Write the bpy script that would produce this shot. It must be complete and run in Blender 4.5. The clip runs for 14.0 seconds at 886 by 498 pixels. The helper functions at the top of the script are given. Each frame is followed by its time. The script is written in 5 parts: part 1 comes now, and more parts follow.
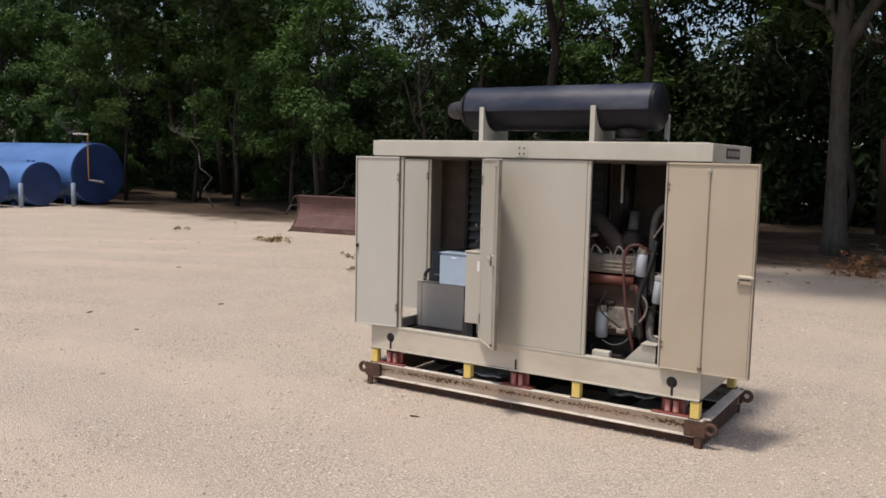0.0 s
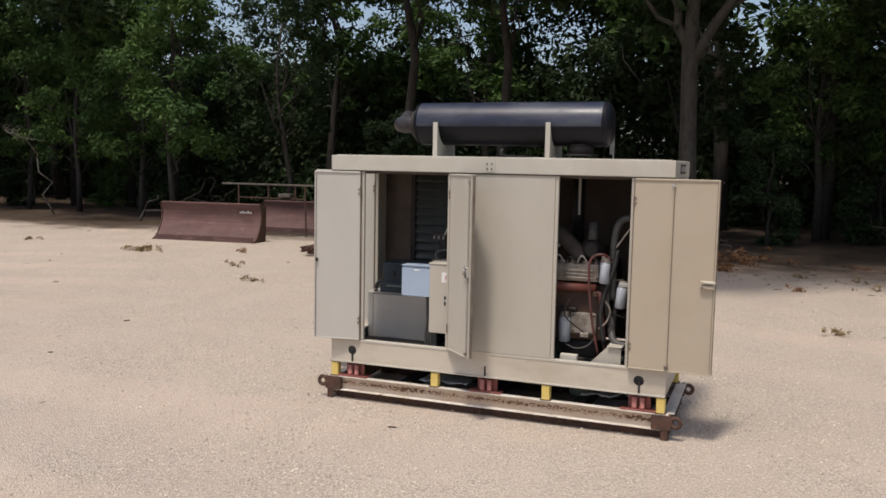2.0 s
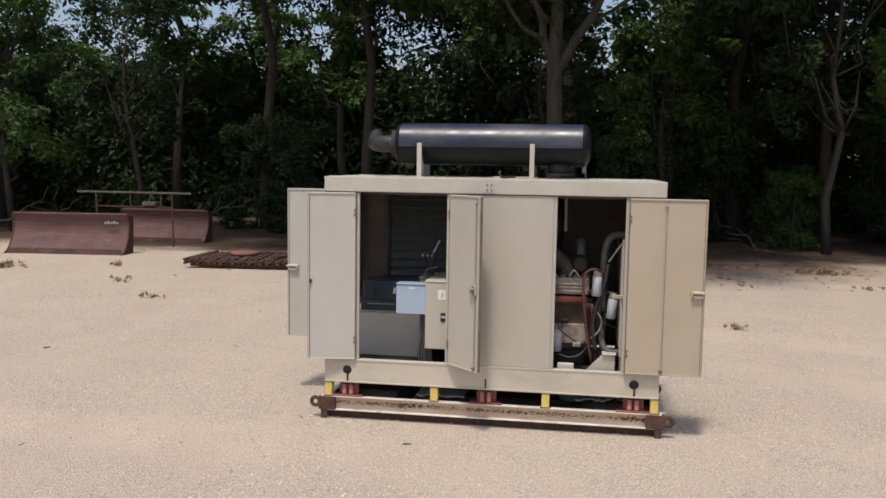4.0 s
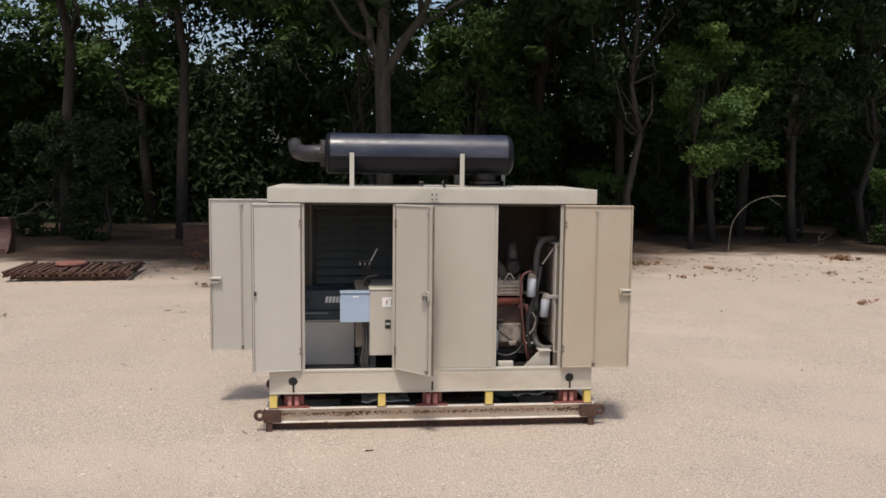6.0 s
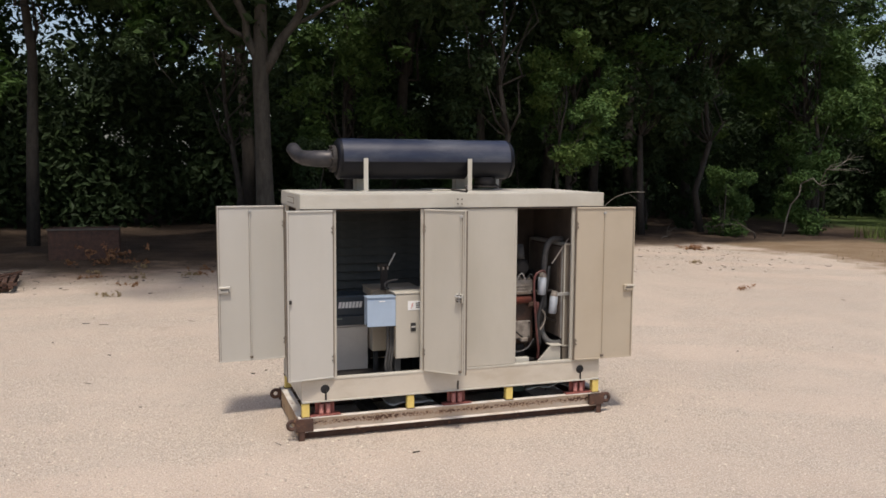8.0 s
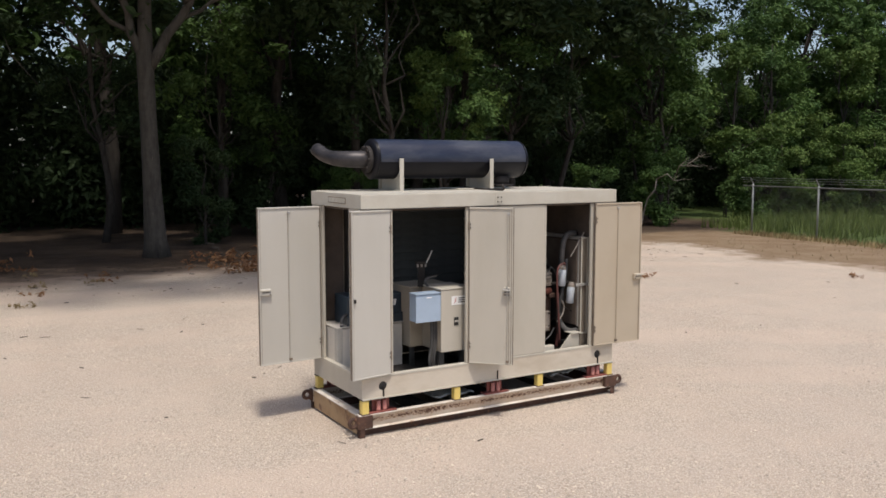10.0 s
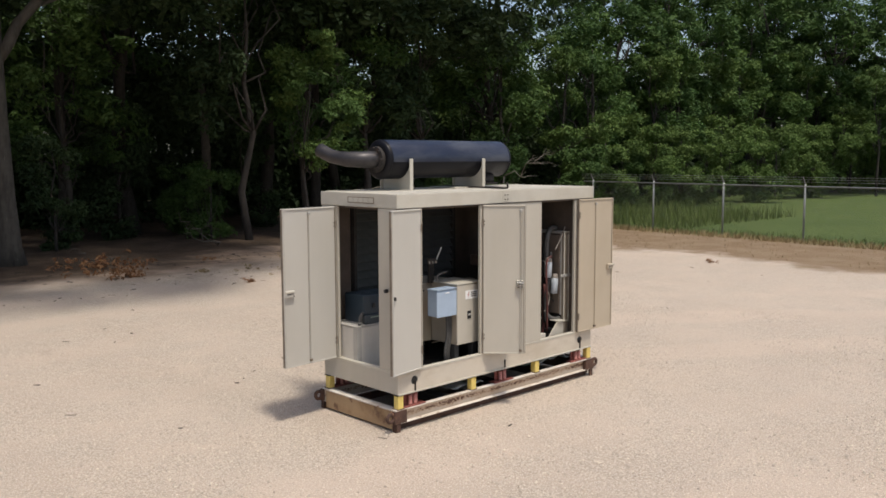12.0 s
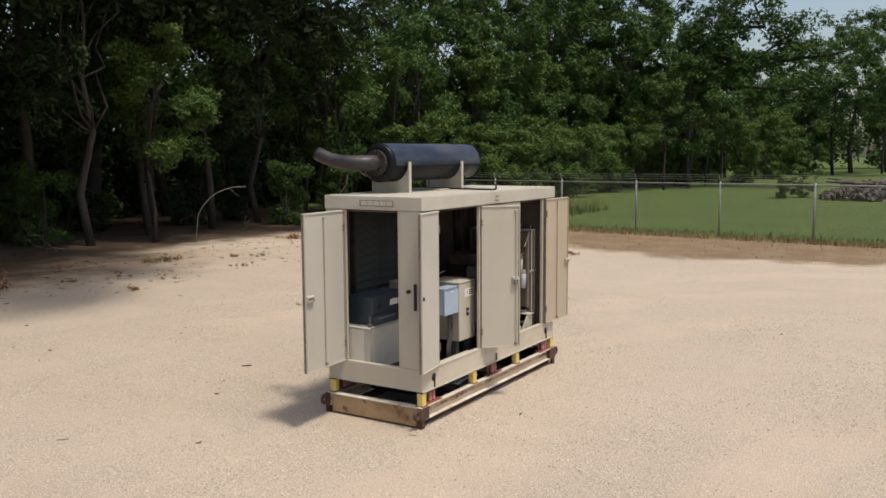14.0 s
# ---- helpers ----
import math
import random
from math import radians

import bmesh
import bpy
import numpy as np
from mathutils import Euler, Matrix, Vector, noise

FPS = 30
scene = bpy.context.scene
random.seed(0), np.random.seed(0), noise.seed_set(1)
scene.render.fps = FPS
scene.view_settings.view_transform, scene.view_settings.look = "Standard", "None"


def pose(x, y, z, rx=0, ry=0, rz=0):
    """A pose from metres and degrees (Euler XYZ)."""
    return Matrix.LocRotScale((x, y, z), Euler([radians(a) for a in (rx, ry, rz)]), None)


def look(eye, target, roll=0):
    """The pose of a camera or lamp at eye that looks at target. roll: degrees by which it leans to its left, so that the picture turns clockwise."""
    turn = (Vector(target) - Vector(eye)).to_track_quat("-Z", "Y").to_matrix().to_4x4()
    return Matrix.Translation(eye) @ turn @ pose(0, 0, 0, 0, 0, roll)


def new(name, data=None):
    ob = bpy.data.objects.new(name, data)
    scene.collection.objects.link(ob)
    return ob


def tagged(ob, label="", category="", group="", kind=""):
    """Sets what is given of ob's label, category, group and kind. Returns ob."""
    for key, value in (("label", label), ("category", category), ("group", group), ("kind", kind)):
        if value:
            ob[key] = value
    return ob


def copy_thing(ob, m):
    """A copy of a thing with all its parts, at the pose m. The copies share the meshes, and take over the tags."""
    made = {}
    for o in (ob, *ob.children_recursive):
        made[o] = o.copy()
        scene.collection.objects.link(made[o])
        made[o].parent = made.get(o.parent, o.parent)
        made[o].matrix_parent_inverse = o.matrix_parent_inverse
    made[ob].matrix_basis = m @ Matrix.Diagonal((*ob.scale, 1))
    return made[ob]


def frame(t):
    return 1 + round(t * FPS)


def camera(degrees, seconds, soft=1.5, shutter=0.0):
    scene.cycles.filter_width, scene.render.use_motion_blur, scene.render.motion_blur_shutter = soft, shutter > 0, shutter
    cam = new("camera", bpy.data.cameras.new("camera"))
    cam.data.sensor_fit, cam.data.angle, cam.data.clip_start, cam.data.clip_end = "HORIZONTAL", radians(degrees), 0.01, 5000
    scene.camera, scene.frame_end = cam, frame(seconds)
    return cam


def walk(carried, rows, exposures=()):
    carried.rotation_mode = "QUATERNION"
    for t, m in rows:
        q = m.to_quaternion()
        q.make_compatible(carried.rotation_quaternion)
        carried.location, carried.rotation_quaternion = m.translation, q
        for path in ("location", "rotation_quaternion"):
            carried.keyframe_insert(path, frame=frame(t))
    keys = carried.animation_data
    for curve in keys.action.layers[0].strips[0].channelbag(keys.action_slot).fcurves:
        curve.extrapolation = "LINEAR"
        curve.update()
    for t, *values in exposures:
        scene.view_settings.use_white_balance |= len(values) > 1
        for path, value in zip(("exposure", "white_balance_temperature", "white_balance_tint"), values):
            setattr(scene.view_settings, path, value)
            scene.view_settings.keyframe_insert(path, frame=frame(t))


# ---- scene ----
cam = camera(54.9, 14.0, soft=1.6)
METRES, EYE, TILT, LEAN, TURN = 11.386, 1.852, 0.0, 0.0, 33.1
ROWS = [
    (0, 0, 0, 0, 0.13, -5.93, -1.28),
    (0.5, -0.0224, -0.0036, 0.001, -2.47, -5.89, -1.23),
    (1, -0.0441, -0.0063, 0.0034, -4.65, -5.88, -1.21),
    (1.5, -0.0663, -0.0077, 0.006, -7.79, -5.82, -1.16),
    (2, -0.0914, -0.0056, 0.0089, -11.20, -5.77, -1.10),
    (4.5, -0.2441, 0.0229, 0.0255, -27.18, -5.63, -0.83),
    (5, -0.2714, 0.0313, 0.028, -31.43, -5.62, -0.76),
    (5.5, -0.2976, 0.0434, 0.0292, -35.04, -5.63, -0.70),
    (6, -0.324, 0.0603, 0.0303, -38.23, -5.67, -0.63),
    (6.5, -0.3523, 0.0813, 0.031, -40.47, -5.69, -0.58),
    (7, -0.3823, 0.1038, 0.0329, -43.31, -5.72, -0.55),
    (7.5, -0.414, 0.1288, 0.0348, -47.19, -5.75, -0.46),
    (10, -0.5565, 0.2819, 0.0364, -62.89, -5.88, -0.05),
    (10.5, -0.5792, 0.3171, 0.0371, -66.31, -5.89, 0.05),
    (11, -0.6005, 0.3534, 0.0373, -69.45, -5.96, 0.12),
    (11.5, -0.6197, 0.3917, 0.0381, -72.28, -6.00, 0.15),
    (12, -0.637, 0.4288, 0.0384, -76.33, -6.05, 0.19),
    (12.5, -0.6508, 0.4661, 0.0379, -79.88, -6.12, 0.22),
    (13, -0.6616, 0.5061, 0.0401, -82.44, -6.17, 0.24),
    (13.5, -0.6709, 0.548, 0.0419, -85.57, -6.21, 0.29),
    (14, -0.6789, 0.595, 0.0441, -90.50, -6.30, 0.35),
]
walk(cam, [(t, pose(0, 0, EYE, TILT, LEAN, TURN) @ pose(METRES * x, METRES * y, METRES * z, 90 + pitch, roll, yaw)) for t, x, y, z, yaw, pitch, roll in ROWS],
     exposures=((0.0, -0.04, 6680, 12), (7.5, 0.03, 6680, 12), (11.0, 0.1, 6620, 11), (14.0, 0.06, 7100, 9)))

# ---- world, sun ----
SUN_TO = Vector((-0.08, -0.37, 1.0)).normalized()
world = bpy.data.worlds.new("sky")
scene.world = world
world.use_nodes = True
wn = world.node_tree.nodes
sky = wn.new("ShaderNodeTexSky")
sky.sky_type = "NISHITA"
sky.sun_disc = False
sky.sun_elevation = math.asin(SUN_TO.z)
sky.sun_rotation = math.atan2(SUN_TO.x, SUN_TO.y)
sky.air_density, sky.dust_density = 1.0, 3.0
wn["Background"].inputs["Strength"].default_value = 0.15
world.node_tree.links.new(sky.outputs["Color"], wn["Background"].inputs["Color"])
sun_data = bpy.data.lights.new("sun", "SUN")
sun_data.energy, sun_data.angle, sun_data.color = 2.8, radians(7.0), (1.0, 0.955, 0.88)
sun_lamp = new("sun", sun_data)
sun_lamp.matrix_world = look(SUN_TO * 60, (0, 0, 0))
scene.view_settings.exposure = 0.0


# ---- materials ----
def material(name):
    m = bpy.data.materials.new(name)
    m.use_nodes = True
    nt = m.node_tree
    return m, nt, nt.nodes["Principled BSDF"]


def noise_node(nt, scale, detail=4.0, rough=0.55, coord="Object", stretch=None):
    tc = nt.nodes.new("ShaderNodeTexCoord")
    src = tc.outputs[coord]
    if stretch:
        mp = nt.nodes.new("ShaderNodeMapping")
        mp.inputs["Scale"].default_value = stretch
        nt.links.new(src, mp.inputs["Vector"])
        src = mp.outputs["Vector"]
    n = nt.nodes.new("ShaderNodeTexNoise")
    n.inputs["Scale"].default_value = scale
    n.inputs["Detail"].default_value = detail
    n.inputs["Roughness"].default_value = rough
    nt.links.new(src, n.inputs["Vector"])
    return n.outputs["Fac"]


def ramp(nt, fac, lo, hi, a=0.0, b=1.0):
    r = nt.nodes.new("ShaderNodeMapRange")
    r.interpolation_type = "SMOOTHSTEP"
    for key, v in (("From Min", lo), ("From Max", hi), ("To Min", a), ("To Max", b)):
        r.inputs[key].default_value = v
    nt.links.new(fac, r.inputs["Value"])
    return r.outputs["Result"]


def mix(nt, fac, a, b):
    n = nt.nodes.new("ShaderNodeMix")
    n.data_type = "RGBA"
    for key, v in ((0, fac), (6, a), (7, b)):
        if isinstance(v, (int, float)):
            n.inputs[key].default_value = v
        elif isinstance(v, tuple):
            n.inputs[key].default_value = (*v, 1)
        else:
            nt.links.new(v, n.inputs[key])
    return n.outputs[2]


def bump(nt, bsdf, height, strength=0.3, distance=0.01):
    b = nt.nodes.new("ShaderNodeBump")
    b.inputs["Strength"].default_value = strength
    b.inputs["Distance"].default_value = distance
    nt.links.new(height, b.inputs["Height"])
    nt.links.new(b.outputs["Normal"], bsdf.inputs["Normal"])


def surface(name, col, dark=None, scale=3.0, rough=0.5, metal=0.0, wear=None, wear_at=(0.62, 0.72), wear_scale=9.0,
            bump_scale=60.0, bump_k=0.15, stretch=None, fine=0.12):
    """A painted, rusty or plastic surface: base colour, broad soiling, spots of wear, fine grain."""
    m, nt, p = material(name)
    dark = dark or tuple(c * 0.8 for c in col)
    c = mix(nt, ramp(nt, noise_node(nt, scale, 5, 0.6, stretch=stretch), 0.38, 0.68), col, dark)
    grain = noise_node(nt, bump_scale, 3, 0.6)
    c = mix(nt, ramp(nt, grain, 0.3, 0.75, 0, fine), c, tuple(v * 0.55 for v in col))
    if wear:
        c = mix(nt, ramp(nt, noise_node(nt, wear_scale, 8, 0.68, stretch=stretch), *wear_at), c, wear)
    nt.links.new(c, p.inputs["Base Color"])
    r = ramp(nt, noise_node(nt, scale * 2.3, 4), 0.3, 0.75, rough - 0.08, rough + 0.12)
    nt.links.new(r, p.inputs["Roughness"])
    p.inputs["Metallic"].default_value = metal
    bump(nt, p, grain, bump_k, 0.004)
    return m


S_LOW = 0.07
PAINT = surface("beige_grey_paint", (0.478, 0.44, 0.37), (0.432, 0.395, 0.325), 1.6, 0.5, wear=(0.36, 0.31, 0.25), wear_at=(0.66, 0.8), wear_scale=5, bump_scale=90, bump_k=0.08, fine=0.06, stretch=(1, 1, 0.35))
PAINT_A = surface("pale_grey_paint", (0.505, 0.48, 0.428), (0.47, 0.445, 0.393), 1.6, 0.5, wear=(0.38, 0.34, 0.29), wear_at=(0.7, 0.82), wear_scale=5, bump_scale=90, bump_k=0.08, fine=0.05, stretch=(1, 1, 0.35))
PAINT_IN = surface("tan_inner_paint", (0.45, 0.378, 0.283), (0.42, 0.348, 0.254), 1.4, 0.55, wear=(0.34, 0.27, 0.19), wear_at=(0.68, 0.8), wear_scale=4, bump_scale=90, bump_k=0.08, fine=0.05)
ROOF_PAINT = surface("roof_cream_paint", (0.51, 0.48, 0.41), (0.452, 0.415, 0.342), 2.0, 0.5, wear=(0.3, 0.22, 0.15), wear_at=(0.7, 0.82), wear_scale=6, fine=0.06)
RAIL_PAINT = surface("stained_cream_rail_paint", (0.56, 0.5, 0.41), (0.47, 0.405, 0.315), 2.6, 0.5, wear=(0.27, 0.19, 0.12), wear_at=(0.62, 0.8), wear_scale=7, bump_scale=90, bump_k=0.08, fine=0.08, stretch=(0.7, 0.7, 1.6))
INNER_DARK = surface("dark_brown_inner_sheet", (0.1, 0.075, 0.058), (0.07, 0.052, 0.042), 3, 0.9, fine=0.3, bump_scale=30)
SKID_PAINT = surface("cream_rusty_paint", (0.6, 0.51, 0.41), (0.5, 0.385, 0.28), 4, 0.6, wear=(0.3, 0.17, 0.09), wear_at=(0.62, 0.74), wear_scale=12, stretch=(0.4, 1, 1.6))
def band_rust(mat, z0, z1, col, scale, at):
    """Rust that has broken out along the middle of a painted web, between two heights."""
    nt = mat.node_tree
    p = nt.nodes["Principled BSDF"]
    base = p.inputs["Base Color"].links[0].from_socket
    tc = nt.nodes.new("ShaderNodeTexCoord")
    sep = nt.nodes.new("ShaderNodeSeparateXYZ")
    nt.links.new(tc.outputs["Object"], sep.inputs[0])
    mid = (z0 + z1) / 2
    up = ramp(nt, sep.outputs[2], z0, mid, -0.3, 0.0)
    down = ramp(nt, sep.outputs[2], mid, z1, 0.0, -0.3)
    add = nt.nodes.new("ShaderNodeMath")
    add.operation = "ADD"
    nt.links.new(up, add.inputs[0])
    nt.links.new(down, add.inputs[1])
    spots = nt.nodes.new("ShaderNodeMath")
    spots.operation = "ADD"
    nt.links.new(add.outputs[0], spots.inputs[0])
    nt.links.new(noise_node(nt, scale, 7, 0.7, stretch=(0.75, 1, 1)), spots.inputs[1])
    stretch = nt.nodes.new("ShaderNodeMath")
    stretch.operation = "MULTIPLY_ADD"
    stretch.inputs[1].default_value, stretch.inputs[2].default_value = 0.5, -0.22
    nt.links.new(noise_node(nt, 2.3, 3, 0.5, stretch=(1, 0.2, 0.2)), stretch.inputs[0])
    total = nt.nodes.new("ShaderNodeMath")
    total.operation = "ADD"
    nt.links.new(spots.outputs[0], total.inputs[0])
    nt.links.new(stretch.outputs[0], total.inputs[1])
    stain = mix(nt, ramp(nt, total.outputs[0], at - 0.16, at, 0, 0.6), base, (0.4, 0.23, 0.12))
    nt.links.new(mix(nt, ramp(nt, total.outputs[0], at - 0.02, at + 0.05), stain, col), p.inputs["Base Color"])


band_rust(SKID_PAINT, S_LOW + 0.012, S_LOW + 0.112, (0.1, 0.045, 0.025), 58, 0.52)
SKID_END = surface("stained_brown_cream_paint", (0.4, 0.27, 0.15), (0.27, 0.165, 0.085), 4, 0.65, wear=(0.15, 0.08, 0.045), wear_at=(0.55, 0.68), wear_scale=6)
# Paler cream for flanges and caps: sun on their edges put into the colour.
SKID_SUNLIT = surface("sunlit_cream_paint", (0.7, 0.65, 0.58), (0.58, 0.5, 0.41), 5, 0.55, wear=(0.24, 0.12, 0.07), wear_at=(0.6, 0.7), wear_scale=7)
RUST = surface("brown_rust", (0.09, 0.045, 0.03), (0.05, 0.028, 0.02), 9, 0.85, wear=(0.18, 0.085, 0.045), wear_at=(0.55, 0.68), wear_scale=24, bump_k=0.4)
DARK_STEEL = surface("dark_steel", (0.04, 0.034, 0.03), (0.022, 0.019, 0.018), 6, 0.7, 0.3, wear=(0.12, 0.06, 0.035), wear_at=(0.62, 0.75))
RED_ISO = surface("red_oxide_paint", (0.25, 0.075, 0.06), (0.16, 0.05, 0.04), 8, 0.6, wear=(0.1, 0.05, 0.035))
RED_SPRING = surface("faded_red_coil", (0.42, 0.17, 0.14), (0.33, 0.12, 0.1), 10, 0.6)
EDGE = surface("worn_edge_and_shadow", (0.2, 0.16, 0.12), (0.13, 0.1, 0.075), 12, 0.8)
YELLOW = surface("yellow_paint", (0.74, 0.57, 0.17), (0.66, 0.47, 0.12), 8, 0.55, wear=(0.35, 0.22, 0.09), wear_at=(0.6, 0.72), wear_scale=18)
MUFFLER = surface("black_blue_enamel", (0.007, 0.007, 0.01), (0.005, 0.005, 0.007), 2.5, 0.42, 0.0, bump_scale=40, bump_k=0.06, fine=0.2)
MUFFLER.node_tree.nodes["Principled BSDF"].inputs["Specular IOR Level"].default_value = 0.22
# Upper drum tone paler than the rest: the sky's sheen put into the colour.
MUFFLER_SHEEN = surface("sky_sheen_blue_enamel", (0.016, 0.021, 0.042), (0.011, 0.015, 0.032), 2.2, 0.36, 0.0, wear=(0.085, 0.09, 0.105), wear_at=(0.4, 0.8), wear_scale=4, bump_scale=40, bump_k=0.06, fine=0.2, stretch=(0.3, 1, 1))
STACK = surface("weathered_exhaust_steel", (0.06, 0.055, 0.056), (0.03, 0.028, 0.03), 5, 0.5, 0.5, wear=(0.1, 0.07, 0.05))
GALV = surface("galvanised_sheet", (0.42, 0.405, 0.375), (0.34, 0.325, 0.3), 6, 0.5, 0.2, fine=0.15)
GREY_SHEET = surface("grey_tank_sheet", (0.56, 0.525, 0.47), (0.5, 0.465, 0.415), 3, 0.5, 0.0, fine=0.1)
BOX_TAN = surface("dusty_tan_enamel", (0.35, 0.295, 0.225), (0.31, 0.26, 0.195), 3, 0.5, wear=(0.24, 0.19, 0.14), wear_at=(0.66, 0.8), fine=0.06)
BLUE_BOX = surface("pale_blue_enamel", (0.36, 0.45, 0.56), (0.32, 0.4, 0.5), 3, 0.4, fine=0.05)
NAVY = surface("navy_enamel", (0.03, 0.046, 0.062), (0.022, 0.035, 0.048), 4, 0.4, fine=0.1)
WHITE = surface("white_paint", (0.82, 0.82, 0.8), (0.74, 0.73, 0.7), 8, 0.4, fine=0.05)
FILTER = surface("white_canister_paint", (0.43, 0.465, 0.5), (0.33, 0.36, 0.4), 10, 0.35, fine=0.05)
BLACK = surface("black_rubber", (0.02, 0.02, 0.02), (0.03, 0.03, 0.03), 6, 0.6)
HOSE = surface("grey_hose", (0.085, 0.08, 0.075), (0.05, 0.048, 0.046), 12, 0.6)
RED_HOSE = surface("dull_red_hose", (0.12, 0.038, 0.032), (0.07, 0.028, 0.024), 12, 0.55)
ENGINE = surface("rust_brown_engine", (0.1, 0.055, 0.038), (0.055, 0.036, 0.028), 7, 0.7, 0.2, wear=(0.25, 0.12, 0.07), wear_scale=20)
ENGINE_RED = surface("red_engine_paint", (0.16, 0.046, 0.032), (0.1, 0.038, 0.028), 7, 0.5, wear=(0.12, 0.06, 0.04))
CAST = surface("cast_aluminium", (0.36, 0.315, 0.27), (0.2, 0.17, 0.14), 14, 0.55, 0.4, wear=(0.2, 0.14, 0.1), wear_scale=16)
TURBO = surface("heat_browned_cast_iron", (0.085, 0.065, 0.052), (0.05, 0.04, 0.033), 8, 0.8)
BLADE_RUST = surface("plum_brown_rust", (0.13, 0.066, 0.058), (0.085, 0.042, 0.037), 2, 0.75, wear=(0.22, 0.135, 0.11), wear_at=(0.55, 0.75), wear_scale=3, stretch=(0.5, 1, 2), bump_scale=30)
TANK_BLUE = surface("bright_blue_tank_paint", (0.09, 0.2, 0.45), (0.075, 0.16, 0.37), 1.2, 0.42, wear=(0.26, 0.34, 0.48), wear_at=(0.68, 0.8), wear_scale=2)
TANK_END = surface("deep_blue_tank_paint", (0.028, 0.06, 0.18), (0.02, 0.042, 0.13), 1.2, 0.45, wear=(0.08, 0.12, 0.2), wear_at=(0.7, 0.8), wear_scale=3)
ORANGE = surface("faded_orange_pipe", (0.42, 0.2, 0.09), (0.3, 0.14, 0.07), 6, 0.6)
FENCE_STEEL = surface("galvanised_fence_steel", (0.3, 0.31, 0.3), (0.22, 0.23, 0.22), 8, 0.55, 0.3)
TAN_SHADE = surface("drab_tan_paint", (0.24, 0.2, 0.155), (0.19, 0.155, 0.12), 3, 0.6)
OLD_WOOD = surface("grey_brown_timber", (0.2, 0.13, 0.085), (0.12, 0.08, 0.055), 5, 0.8, stretch=(1, 6, 6), wear=(0.3, 0.24, 0.18))
PLASTIC = surface("milky_plastic_film", (0.55, 0.56, 0.54), (0.4, 0.41, 0.4), 9, 0.3)
TUB = surface("green_grey_plastic", (0.24, 0.3, 0.25), (0.2, 0.25, 0.21), 6, 0.45)
LOG = surface("dull_dead_wood", (0.11, 0.09, 0.07), (0.07, 0.058, 0.045), 6, 0.85)
RUBBLE = surface("weathered_rubble", (0.13, 0.11, 0.09), (0.08, 0.068, 0.057), 3, 0.9)
BARK = surface("furrowed_grey_bark", (0.046, 0.038, 0.031), (0.027, 0.022, 0.018), 4, 0.9, stretch=(3, 3, 0.6), wear=(0.062, 0.054, 0.046), wear_scale=6, bump_scale=16, bump_k=0.7)
OAK_BARK = surface("pale_furrowed_bark", (0.062, 0.054, 0.044), (0.036, 0.031, 0.025), 4, 0.9, stretch=(3, 3, 0.6), wear=(0.115, 0.102, 0.084), wear_scale=6, bump_scale=16, bump_k=0.7)
LABEL_INK = surface("label_ink", (0.05, 0.045, 0.04), None, 6, 0.6)
LABEL_RED = surface("label_red", (0.5, 0.06, 0.04), None, 6, 0.5)


def leaf_material(name, a, b, c, through_k=0.28):
    m, nt, p = material(name)
    geo = nt.nodes.new("ShaderNodeNewGeometry")
    info = nt.nodes.new("ShaderNodeObjectInfo")
    col = mix(nt, ramp(nt, geo.outputs["Random Per Island"], 0.1, 0.9), a, b)
    col = mix(nt, ramp(nt, noise_node(nt, 0.45, 3), 0.42, 0.62), col, c)
    col = mix(nt, ramp(nt, info.outputs["Random"], 0.0, 1.0, 0.0, 0.45), col, tuple(v * 0.6 for v in b))
    nt.links.new(col, p.inputs["Base Color"])
    p.inputs["Roughness"].default_value = 0.62
    p.inputs["Specular IOR Level"].default_value = 0.2
    tr = nt.nodes.new("ShaderNodeBsdfTranslucent")
    nt.links.new(col, tr.inputs["Color"])
    ms = nt.nodes.new("ShaderNodeMixShader")
    ms.inputs[0].default_value = through_k
    nt.links.new(p.outputs[0], ms.inputs[1])
    nt.links.new(tr.outputs[0], ms.inputs[2])
    nt.links.new(ms.outputs[0], nt.nodes["Material Output"].inputs["Surface"])
    return m


LEAF = leaf_material("broad_leaves", (0.056, 0.112, 0.027), (0.1, 0.166, 0.045), (0.047, 0.094, 0.027))
LEAF_LIGHT = leaf_material("fresh_leaves", (0.08, 0.142, 0.034), (0.122, 0.18, 0.048), (0.063, 0.117, 0.031))
# Darker copy of the leaves: the wood's shade put into the colour.
LEAF_SHADE = leaf_material("shade_tone_leaves", (0.034, 0.06, 0.023), (0.053, 0.084, 0.032), (0.028, 0.05, 0.02), 0.24)
GRASS = leaf_material("grass_blades", (0.11, 0.155, 0.04), (0.15, 0.19, 0.055), (0.1, 0.14, 0.035), 0.35)
DRY = leaf_material("dry_leaves", (0.24, 0.11, 0.055), (0.32, 0.17, 0.08), (0.2, 0.1, 0.05), 0.15)
STRAW = leaf_material("dry_grass", (0.28, 0.2, 0.1), (0.34, 0.26, 0.14), (0.2, 0.14, 0.07), 0.2)


